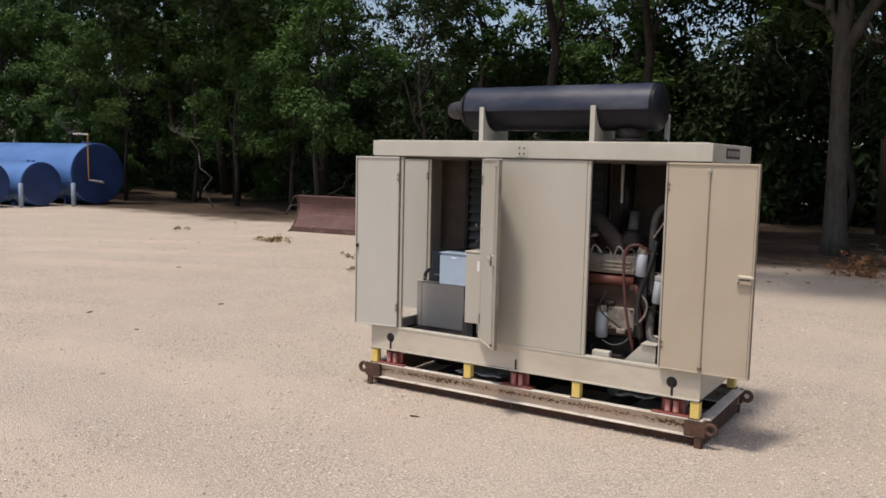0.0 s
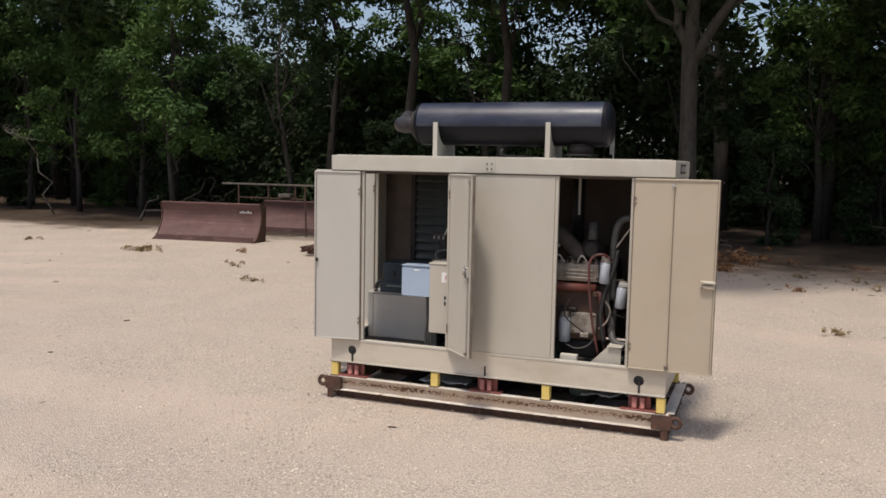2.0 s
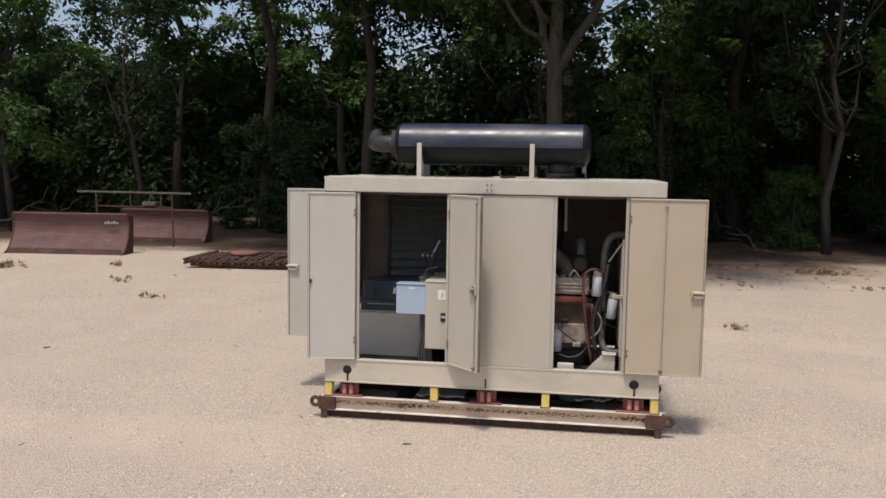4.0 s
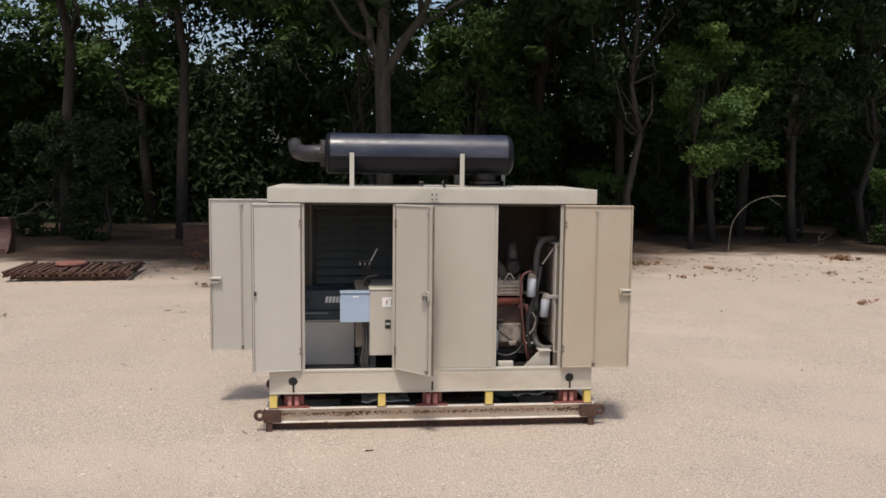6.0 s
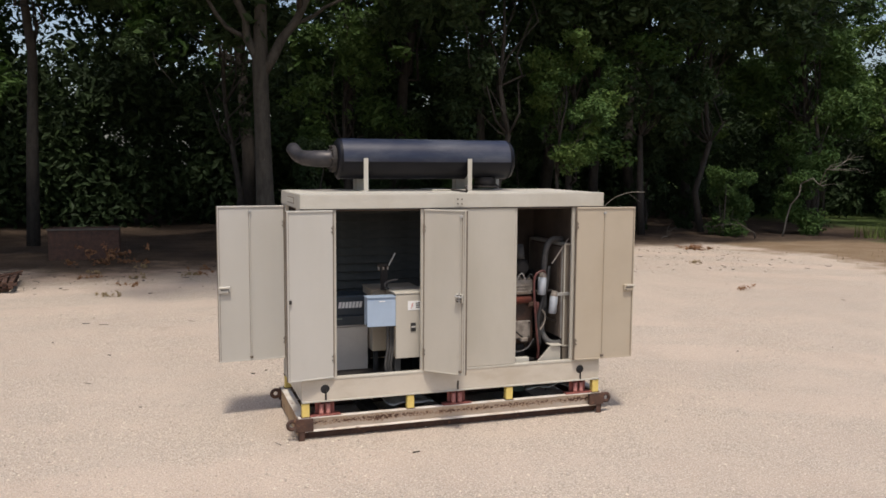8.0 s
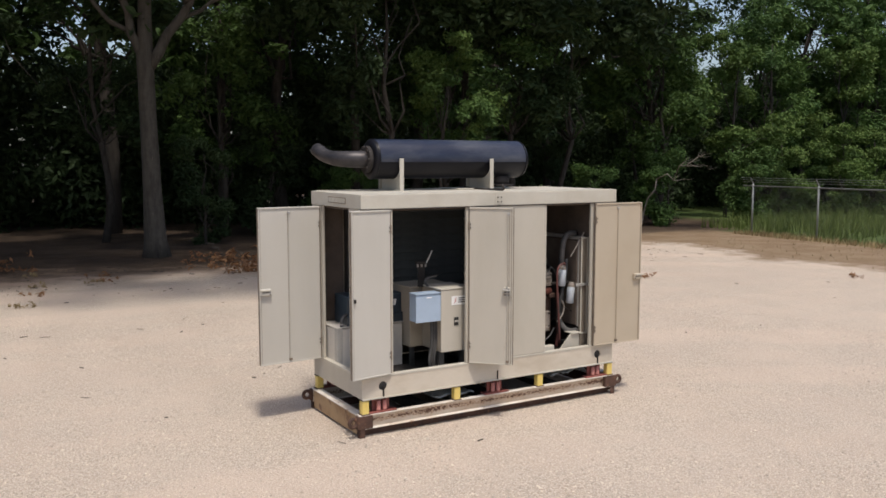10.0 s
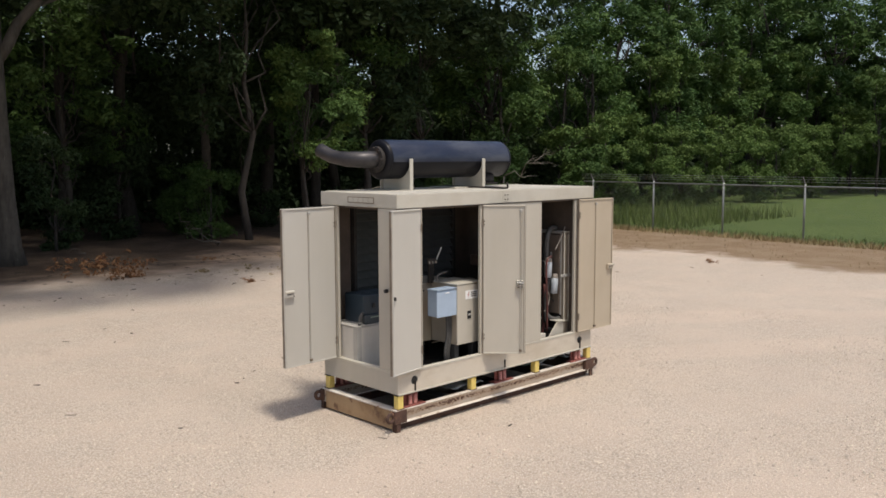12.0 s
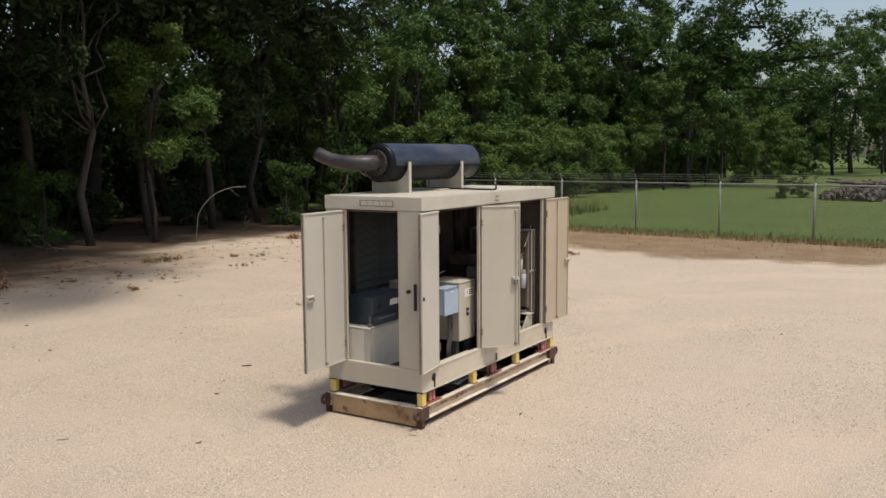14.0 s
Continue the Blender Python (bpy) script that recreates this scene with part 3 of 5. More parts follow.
# air intake louvre in the back wall
lv = part("louvre_frame", box(0.301, 0.33, WID - 0.085, WID - 0.002, 0.78, Z1 - 0.003), DARK_STEEL, gen)
part("louvre_frame", box(1.59, 1.619, WID - 0.085, WID - 0.002, 0.78, Z1 - 0.003), DARK_STEEL, gen)
part("louvre_lower_panel", box(0.301, 1.619, WID - 0.028, WID, P0, 0.779, 0.002), PAINT, gen)
# Dark sheet added over the pale panel to keep the gap behind dark.
part("lower_lining", box(0.31, 1.61, WID - 0.05, WID - 0.03, P0 - 0.09, 0.77), INNER_DARK, gen)
LOUVRE = surface("dark_green_grey_slat", (0.1, 0.105, 0.1), (0.07, 0.075, 0.07), 5, 0.45, 0.2)
slat_bm = bmesh.new()
extrude([(WID - 0.075, 0.0), (WID - 0.07, -0.006), (WID - 0.012, 0.072), (WID - 0.012, 0.085), (WID - 0.018, 0.085)], "x", 0.331, 1.589, bm=slat_bm)
slat_me = finish(slat_bm, "louvre_slat", LOUVRE)
for k in range(14):
    s = new("louvre_slat", slat_me)
    s.parent, s.location = gen, (0, 0, 0.782 + 0.0775 * k)
# divider wall between generator end and engine
part("bulkhead", box(2.47, 2.49, 0.05, WID - 0.05, 0.42, Z1 - 0.04), INNER_DARK, gen)
# roof
rf = bmesh.new()
box(-0.003, 1.334, -0.008, WID + 0.008, Z1, ZR, 0.006, bm=rf, seg=2)
roof = part("roof", rf, ROOF_PAINT, gen)
part("roof", box(1.336, LEN + 0.003, -0.008, WID + 0.008, Z1, ZR, 0.006, seg=2), ROOF_PAINT, gen)
part("roof_lining", box(0.04, LEN - 0.04, 0.05, WID - 0.05, Z1 - 0.022, Z1 - 0.002), INNER_DARK, gen)
part("seam_plate", box(1.29, 1.38, -0.011, -0.0085, Z1 + 0.012, ZR - 0.012), ROOF_PAINT, roof)
for dx in (-0.018, 0.018):
    for dz in (0.045, 0.085):
        part("bolt_head", sweep([(1.335 + dx, -0.0115, Z1 + dz - 0.012), (1.335 + dx, -0.016, Z1 + dz - 0.012)], 0.006, 8), DARK_STEEL, roof)
for y, nm in ((0.03, "roof_fold"), (WID - 0.03, "roof_fold")):
    part(nm, box(0.03, LEN - 0.03, y - 0.006, y + 0.006, ZR + 0.0005, ZR + 0.005, 0.001), ROOF_PAINT, roof)
part("roof_hatch", box(1.3, 1.68, 0.62, 0.99, ZR + 0.001, ZR + 0.012, 0.004), ROOF_PAINT, roof)
part("drip_edge", box(0.0, LEN, -0.0075, 0.004, Z1 - 0.007, Z1 - 0.0005), DARK_STEEL, gen)
# name plates on the two ends of the roof
np_l = part("name_plate", box(-0.008, -0.0035, 0.28, 0.64, 1.912, 1.966, 0.001), TAN_SHADE, gen, "raised cream emblem plate")
for k in range(5):
    part("emblem_bar", box(-0.011, -0.0085, 0.29 + k * 0.068, 0.352 + k * 0.068, 1.92, 1.958, 0.001), ROOF_PAINT, np_l)
np_r = part("name_plate", box(LEN + 0.0035, LEN + 0.008, 0.32, 0.68, 1.905, 1.975, 0.001), LABEL_INK, gen, "dark name plate with pale bars")
for k in range(6):
    part("emblem_bar", box(LEN + 0.0085, LEN + 0.011, 0.34 + k * 0.055, 0.375 + k * 0.055, 1.922, 1.958, 0.001), GALV, np_r)


def door(w, mat, rod, grip, m, label, inner=-1):
    """A door leaf from its hinge at the origin along +x; the visible inner face looks to -y (inner=-1)."""
    h = 1.362
    d = part("door", box(0.004, w, 0.0, 0.028, 0.0, h, 0.003), mat, gen, label, m=m)
    # folded return edges round the inner face
    for a in ((0.004, w, h - 0.012, h - 0.001), (0.004, w, 0.001, 0.010)):
        part("folded_edge", box(a[0], a[1], -0.008, -0.0005, a[2], a[3], 0.001), mat, d)
    part("folded_edge", box(w - 0.010, w - 0.001, -0.008, -0.0005, 0.011, h - 0.013, 0.001), mat, d)
    # worn dark edge along the free side and the hinge side
    part("edge_strip", box(w + 0.0005, w + 0.004, 0.003, 0.025, 0.004, h - 0.004), EDGE, d)
    part("edge_strip", box(w - 0.0145, w - 0.0105, -0.003, -0.0005, 0.012, h - 0.014), EDGE, d)
    part("hinge_gap", box(-0.004, 0.0035, 0.002, 0.024, 0.0, h), EDGE, d)
    for z in (0.16, h - 0.16):
        part("hinge", sweep([(0.002, -0.004, z - 0.035), (0.002, -0.004, z + 0.035)], 0.007, 8), EDGE, d)
        lf = part("hinge_leaf", box(0.006, 0.024, -0.0035, -0.0005, z - 0.03, z + 0.03, 0.001), mat, d)
        for dz in (-0.016, 0.016):
            part("slot", box(0.011, 0.017, -0.005, -0.004, z + dz - 0.008, z + dz + 0.008), BLACK, d)
    if rod:
        part("lock_rod", sweep([(rod, -0.010, 0.02), (rod, -0.010, h - 0.03)], 0.0042, 8), mat, d)
        # Dark strip beside the rod: its shadow put in as a thin part.
        part("rod_shadow_gap", box(rod + 0.006, rod + 0.009, -0.002, -0.0005, 0.02, h - 0.03), EDGE, d)
        for z in (0.022, h - 0.06):
            part("rod_guide", box(rod - 0.013, rod + 0.013, -0.018, -0.0005, z, z + 0.02, 0.002), EDGE if z < 0.1 else GALV, d)
    if grip and w > 0.5:
        part("latch_body", box(w - 0.1, w - 0.006, -0.026, -0.0005, 0.61, 0.668, 0.005), mat, d)
        part("latch_slot", box(w - 0.09, w - 0.016, -0.0275, -0.0265, 0.637, 0.643), BLACK, d)
        part("latch_lever", box(w - 0.08, w + 0.008, -0.036, -0.0265, 0.648, 0.664, 0.004), PAINT, d)
        part("latch_screw", sweep([(w - 0.085, -0.0265, 0.622), (w - 0.085, -0.031, 0.622)], 0.006, 8), DARK_STEEL, d)
    elif grip:
        part("latch_body", box(grip - 0.036, grip + 0.03, -0.022, -0.0005, 0.606, 0.68, 0.004), ROOF_PAINT, d)
        for z in (0.618, 0.642, 0.668):
            part("latch_slot", box(grip - 0.026, grip + 0.02, -0.0235, -0.0225, z - 0.005, z + 0.003), BLACK, d)
        part("latch_lever", sweep([(grip - 0.035, -0.036, 0.662), (grip + 0.03, -0.036, 0.655)], 0.008, 8), GALV, d)
        part("latch_lever", sweep([(grip - 0.03, -0.03, 0.628), (grip + 0.02, -0.03, 0.632)], 0.007, 8), CAST, d)
        part("latch_bolt", sweep([(grip, -0.028, 0.6), (grip, -0.028, 0.69)], 0.006, 8), GALV, d)
    else:
        part("keeper", box(w - 0.03, w - 0.012, -0.02, -0.0005, 0.63, 0.66, 0.002), DARK_STEEL, d)
    return d


def leaf_pose(hx, hy, fx, fy):
    """The pose of a leaf whose hinge and free edge stand at these places of the plan."""
    return pose(hx, hy, P0, 0, 0, math.degrees(math.atan2(fy - hy, fx - hx)))


def mirrored(d):
    """Turns a leaf's inner face to its +y side, by mirroring its meshes."""
    for o in (d, *d.children_recursive):
        o.data.transform(Matrix.Diagonal((1, -1, 1, 1)))
        o.data.flip_normals()


dA = door(0.385, PAINT_A, 0, 0, leaf_pose(0.262, -0.012, -0.115, -0.075), "beige grey narrow door swung fully open")
mirrored(dA)
dB = door(0.385, PAINT, 0.345, 0.34, leaf_pose(1.022, -0.008, 1.288, -0.272), "beige grey door standing half open")
dD = door(0.575, PAINT_IN, 0.27, 0.52, leaf_pose(2.42, -0.034, 2.992, -0.037), "tan backed door swung fully open")
dE = door(0.575, PAINT_A, 0.30, 0.53, leaf_pose(-0.012, 0.823, -0.575, 0.785), "beige grey end door swung open")
mirrored(dE)
lock = part("end_latch", box(-0.024, -0.001, 0.048, 0.07, 1.03, 1.26, 0.004), BLACK, gen, "black latch plate")
part("latch_knob", sweep([(-0.001, 0.125, 1.19), (-0.03, 0.125, 1.19)], 0.016, 12), BLACK, lock)

# -- silencer on the roof --
muf = g_thing("exhaust_silencer", "black blue enamelled silencer drum on cream saddles", "muffler", 0, 0, ZR)
MC = Vector((0, 0.765, 0.283))
R = 0.178
bm = bmesh.new()
sweep([MC + Vector((x, 0, 0)) for x in (0.44, 0.446, 0.46, 2.07, 2.09, 2.11, 2.12, 2.125)], [R - 0.05, R - 0.012, R, R, R - 0.012, R - 0.045, R - 0.09, R - 0.13], 40, bm=bm)
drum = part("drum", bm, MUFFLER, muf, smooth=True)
for x in (0.466, 2.062):
    part("rolled_rim", torus(MC + Vector((x, 0, 0)), (1, 0, 0), R, 0.005, 40, 6), MUFFLER, drum, smooth=True)
# Thin half shell added on the drum to carry the paler sky sheen.
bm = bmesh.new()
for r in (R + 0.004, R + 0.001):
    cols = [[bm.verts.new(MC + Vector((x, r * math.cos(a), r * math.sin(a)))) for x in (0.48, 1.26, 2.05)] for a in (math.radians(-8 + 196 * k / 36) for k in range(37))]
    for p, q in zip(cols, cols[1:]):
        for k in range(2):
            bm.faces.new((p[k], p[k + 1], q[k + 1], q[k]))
part("upper_sheet", bm, MUFFLER_SHEEN, drum, "blue black upper shell coloured paler for the sky's sheen", smooth=True)
for y, z, nm in ((-R * 0.99 - 0.006, -0.026, "sheet_edge"), (R * 0.99 + 0.006, -0.026, "sheet_edge")):
    part(nm, box(0.48, 2.05, MC.y + y - 0.004, MC.y + y + 0.004, MC.z + z - 0.006, MC.z + z + 0.004, 0.001), MUFFLER, drum)
for x in (0.668, 1.633):
    out = [(0.565, 0.0), (0.965, 0.0)] + [(MC.y + (R + 0.003) * math.cos(a), MC.z + (R + 0.003) * math.sin(a)) for a in (-k * math.pi / 14 for k in range(0, 15))]
    sd = part("saddle", extrude([(0.565, 0.0), (0.972, 0.0), (0.972, MC.z)] + out[2:] + [(0.565, MC.z)], "x", x + 0.01, x + 0.016), ROOF_PAINT, muf)
    part("saddle_flange", box(x - 0.02, x + 0.02, 0.553, 0.5645, 0.0, 0.29, 0.002), ROOF_PAINT, sd)
    part("saddle_flange", box(x - 0.02, x + 0.02, 0.9725, 0.984, 0.0, 0.29, 0.002), ROOF_PAINT, sd)
    part("saddle_foot", box(x - 0.025, x + 0.025, 0.565, 0.972, 0.0005, 0.007, 0.001), ROOF_PAINT, sd)
# tail pipe: flange, straight, long bend back and slightly up with a slant cut
part("flange", sweep([MC + Vector((0.40, 0, 0)), MC + Vector((0.435, 0, 0))], 0.12, 24), DARK_STEEL, muf)
for k in range(8):
    a = 2 * math.pi * k / 8
    part("flange_bolt", sweep([MC + Vector((0.385, 0.105 * math.cos(a), 0.105 * math.sin(a))), MC + Vector((0.445, 0.105 * math.cos(a), 0.105 * math.sin(a)))], 0.01, 6), DARK_STEEL, muf)
tp = arc([MC + Vector(p) for p in ((0.43, 0, 0), (0.36, 0.005, 0.0), (0.265, 0.055, 0.0), (0.19, 0.175, 0.008), (0.155, 0.32, 0.035), (0.135, 0.46, 0.09))], 5)
part("tail_pipe", sweep(tp, [0.074] * 6 + [0.074, 0.074, 0.074, 0.073, 0.072, 0.071, 0.07, 0.069, 0.068, 0.067] + [0.062] * (len(tp) - 16), 24), STACK, muf, "bent weathered steel tail pipe", smooth=True)
# inlet below the drum, and a drain stay
part("inlet_pipe", sweep([(1.86, MC.y, 0.03), (1.86, MC.y, MC.z - R + 0.02)], 0.1, 24), DARK_STEEL, muf, smooth=True)
part("inlet_flange", sweep([(1.86, MC.y, 0.0305), (1.86, MC.y, 0.045)], 0.14, 24), DARK_STEEL, muf)
st = g_thing("roof_stay", "thin pale steel stay standing on the roof", "stay", 2.085, 0.985, ZR)
part("strap", box(-0.004, 0.004, -0.012, 0.012, 0.0, 0.24, 0.001), GALV, st)
part("catch", box(-0.03, 0.004, -0.014, -0.0125, 0.05, 0.2, 0.001), GALV, st)
rr = g_thing("loose_rod", "thin dark steel rod lying across the roof", "rod", 1.33, 0.0, ZR)
part("rod", sweep([(0.10, 0.09, 0.012), (0.19, 0.99, 0.012)], 0.009, 8), DARK_STEEL, rr)
part("hook", sweep(arc([(0.10, 0.09, 0.012), (0.09, 0.05, 0.02), (0.075, 0.04, 0.045), (0.085, 0.055, 0.06)]), 0.009, 8), DARK_STEEL, rr)

# -- inside, generator end --
tank = g_thing("sheet_metal_box", "plain grey sheet metal tank box inside the housing", "tank box", 0.045, 0.60, 0.412)
part("body", box(0, 0.645, 0, 0.36, 0.0, 0.385, 0.004), GREY_SHEET, tank)
part("corner_angle", box(-0.004, 0.05, -0.004, 0.05, 0.0, 0.3925, 0.002), GALV, tank)
part("top_rim", box(-0.006, 0.651, -0.006, 0.366, 0.393, 0.40, 0.002), GREY_SHEET, tank)
nv = g_thing("navy_metal_case", "navy enamelled metal case with a white word mark", "metal case", 0.16, 0.64, 0.813)
part("case", box(0, 0.6, 0, 0.28, 0, 0.26, 0.012, seg=2), NAVY, nv)
part("lower_ledge", box(-0.01, 0.61, -0.03, -0.0005, 0.0, 0.085, 0.005), NAVY, nv)
for k in range(7):
    x = 0.27 + k * 0.031
    part("word_bar", extrude([(x, 0.15), (x + 0.024, 0.15), (x + 0.034, 0.205), (x + 0.01, 0.205)], "y", -0.0035, -0.0005), WHITE, nv)
part("ledge_strip", box(0.05, 0.3, -0.034, -0.0305, 0.055, 0.066, 0.001), TUB, nv)
part("latch", box(0.09, 0.12, -0.012, -0.0005, 0.14, 0.185, 0.003), BLACK, nv)
hs = g_thing("black_hose", "short dark hose rising from the tank box", "hose", 0, 0, 0)
part("hose", sweep(arc([(0.1, 0.63, 0.812), (0.105, 0.63, 0.865), (0.13, 0.64, 0.9), (0.17, 0.66, 0.91)]), 0.016, 10), HOSE, hs, smooth=True)
part("clamp", torus((0.102, 0.63, 0.835), (0, 0, 1), 0.018, 0.004), GALV, hs)
bmm = g_thing("floor_beam", "cream painted steel beam along the housing floor", "beam", 0.3, 0.1, 0.412)
part("beam", box(0, 0.72, 0, 0.05, 0.0, 0.062, 0.003), ROOF_PAINT, bmm)
jb = g_thing("junction_box", "pale blue grey metal junction box with lidded front", "junction box", 0.575, 0.13, 0.885)
part("case", box(0, 0.242, 0.004, 0.12, 0, 0.24, 0.004), BLUE_BOX, jb)
part("lid", box(-0.004, 0.246, -0.006, 0.0035, -0.004, 0.225, 0.002), BLUE_BOX, jb)
part("top_lip", box(-0.006, 0.248, -0.012, 0.122, 0.2405, 0.247, 0.001), BLUE_BOX, jb)
part("label_strip", box(0.10, 0.15, -0.0085, -0.0065, 0.205, 0.214), WHITE, jb)
for dx in (0.19, 0.215, 0.238):
    part("conduit", sweep(arc([(dx, 0.07, 0.0), (dx + 0.004, 0.07, -0.2), (dx - 0.015, 0.08, -0.36), (dx + 0.01, 0.09, -0.47)]), 0.012, 8), HOSE, jb, smooth=True)
br = g_thing("breaker_box", "beige steel circuit breaker box with warning label", "breaker box", 0.82, 0.12, 0.60)
part("case", box(0, 0.30, 0.006, 0.34, 0, 0.55, 0.004), BOX_TAN, br)
part("cover", box(-0.004, 0.304, -0.006, 0.0055, 0.0, 0.545, 0.003), PAINT, br)
part("top_plate", box(-0.01, 0.31, -0.01, 0.35, 0.5505, 0.562, 0.002), ROOF_PAINT, br)
lb = part("warning_label", box(0.10, 0.26, -0.0085, -0.0065, 0.41, 0.49), WHITE, br, "white warning label")
part("label_mark", extrude([(0.125, 0.425), (0.145, 0.45), (0.137, 0.45), (0.148, 0.48), (0.128, 0.452), (0.136, 0.452)], "y", -0.0105, -0.009), LABEL_RED, lb)
for k in range(3):
    part("label_bar", box(0.17, 0.245, -0.0105, -0.009, 0.43 + k * 0.018, 0.438 + k * 0.018), LABEL_INK, lb)
sw = part("switch_plate", box(0.124, 0.171, -0.012, -0.0065, 0.228, 0.302, 0.002), BLACK, br)
part("toggle", box(0.128, 0.167, -0.018, -0.0125, 0.258, 0.276, 0.002), GALV, sw)
part("stand_leg", box(0.0, 0.05, 0.03, 0.09, -0.188, -0.0005, 0.003), BLACK, br)
part("stand_leg", box(0.23, 0.28, 0.03, 0.09, -0.188, -0.0005, 0.003), BLACK, br)
gi = g_thing("cable_lever", "pale hooked cable end rising above the box", "cable", 0.80, 0.30, 1.162)
part("cable", sweep(arc([(0.04, 0.05, -0.02), (-0.02, 0.04, 0.03), (0.0, 0.03, 0.07), (0.09, 0.02, 0.09)]), 0.009, 8), HOSE, gi, smooth=True)
part("lever", sweep([(0.03, 0.1, 0.2), (0.085, 0.09, 0.31)], 0.008, 8), GALV, gi)
part("lever_block", box(-0.07, 0.03, 0.10, 0.13, 0.19, 0.215, 0.004), DARK_STEEL, gi)
part("lever_bracket", box(-0.03, 0.03, 0.13, 0.16, -0.02, 0.2, 0.003), DARK_STEEL, gi)
for k in range(3):
    part("terminal", sweep([(-0.06 + 0.04 * k, 0.1, 0.19), (-0.06 + 0.04 * k, 0.095, 0.165)], 0.009, 8), CAST, gi)

# -- alternator, engine, radiator --
alt = g_thing("alternator", "grey beige alternator drum inside the housing", "alternator", 1.22, 0.56, 0.412)
part("stator", sweep([(x, 0, 0.40) for x in (0.0, 0.02, 0.05, 0.25, 0.29)], [0.2, 0.28, 0.30, 0.30, 0.27], 28), PAINT_IN, alt, smooth=True)
part("foot", box(0.05, 0.27, -0.22, 0.22, 0.0, 0.14, 0.01), DARK_STEEL, alt)
part("end_cover", sweep([(-0.06, 0, 0.40), (0.0, 0, 0.40)], 0.2, 24), CAST, alt, smooth=True)
cb = g_thing("conduit_box", "tall tan steel conduit box behind the breaker box", "conduit box", 0.70, 0.475, 0.412)
part("case", box(0, 0.44, 0, 0.36, 0.18, 0.72, 0.006), BOX_TAN, cb)
part("lid", box(-0.008, 0.448, -0.008, 0.368, 0.7205, 0.73, 0.003), PAINT_IN, cb)
for x in (0.02, 0.38):
    for y in (0.02, 0.3):
        part("foot", box(x, x + 0.04, y, y + 0.04, 0.0, 0.1795, 0.003), BLACK, cb)
part("panel_screw", sweep([(0.03, -0.0005, 0.66), (0.03, -0.006, 0.66)], 0.007, 8), DARK_STEEL, cb)
eng = g_thing("diesel_engine", "rust brown diesel engine with white canister filters", "engine", 0, 0, 0.412)
ez = -0.412
part("block", box(1.52, 2.17, 0.30, 0.72, 0.2, 0.64, 0.03, seg=2), ENGINE, eng)
part("oil_pan", box(1.55, 2.12, 0.34, 0.68, 0.05, 0.199, 0.04, seg=2), DARK_STEEL, eng)
part("mount_beam", box(1.5, 2.2, 0.3, 0.36, 0.0, 0.06, 0.006), DARK_STEEL, eng)
part("mount_beam", box(1.5, 2.2, 0.66, 0.72, 0.0, 0.06, 0.006), DARK_STEEL, eng)
cr = part("aftercooler", box(1.60, 2.14, 0.25, 0.5, 0.66, 0.80, 0.025, seg=2), CAST, eng, "dusty cast aluminium intake housing")
for k in range(3):
    part("rib", box(1.88, 2.10, 0.236, 0.2495, 0.685 + k * 0.028, 0.697 + k * 0.028, 0.002), CAST, cr)
for k in range(6):
    part("cap_screw", sweep([(1.66 + k * 0.09, 0.28, 0.8005), (1.66 + k * 0.09, 0.28, 0.822)], 0.013, 8), CAST, cr)
for k in range(3):
    part("head_cover", box(1.56 + k * 0.2, 1.74 + k * 0.2, 0.44, 0.68, 0.81, 0.92, 0.02, seg=2), ENGINE, eng)
part("manifold_pipe", sweep([(1.56, 0.27, 0.615), (2.12, 0.27, 0.615)], 0.035, 14), ENGINE_RED, eng, "red painted pipe along the block", smooth=True)
cv = part("side_cover", box(1.93, 2.13, 0.268, 0.2995, 0.255, 0.42, 0.012, seg=2), CAST, eng, "pale dusty access cover")
for x, z in ((1.95, 0.275), (2.11, 0.275), (1.95, 0.4), (2.11, 0.4)):
    part("cover_bolt", sweep([(x, 0.2675, z), (x, 0.26, z)], 0.008, 6), DARK_STEEL, cv)


def canister(x, y, z, r, h, tilt=0.0):
    c = part("filter", sweep([(0, 0, 0), (0, 0, 0.006), (0, 0, h - 0.01), (0, 0, h)], [r - 0.008, r, r, r - 0.006], 20), FILTER, eng, "white spin-on filter canister", smooth=True, m=pose(x, y, z + ez, 0, tilt, 0))
    part("filter_head", sweep([(0, 0, h + 0.001), (0, 0, h + 0.045)], [r * 0.95, r * 0.7], 14), CAST, c)


canister(2.19, 0.18, 1.08, 0.038, 0.16, 3)
canister(2.31, 0.20, 0.90, 0.038, 0.16, 6)
canister(1.885, 0.27, 0.60, 0.046, 0.19)
part("filter_bracket", box(2.12, 2.33, 0.235, 0.26, 0.68, 0.70, 0.003), DARK_STEEL, eng)
part("turbo_pipe", sweep(arc([(1.74, 0.42, 1.04), (1.82, 0.4, 0.99), (1.92, 0.36, 0.9), (1.98, 0.36, 0.82)]), 0.06, 16), TURBO, eng, "heat browned elbow pipe", smooth=True)
part("turbo", sweep([(2.06, 0.30, 0.9), (2.06, 0.36, 0.9), (2.06, 0.42, 0.9)], [0.05, 0.085, 0.06], 18), DARK_STEEL, eng, smooth=True)
part("riser", sweep([(2.06, 0.36, 0.97), (2.06, 0.40, 1.1)], 0.04, 14), HOSE, eng, smooth=True)
part("stack_pipe", sweep([(1.86, 0.74, 0.92), (1.86, 0.765, 1.45)], 0.05, 14), STACK, eng, smooth=True)
part("conduit", sweep([(1.93, 0.45, 1.16), (1.93, 0.45, 1.44)], 0.012, 8), GALV, eng)
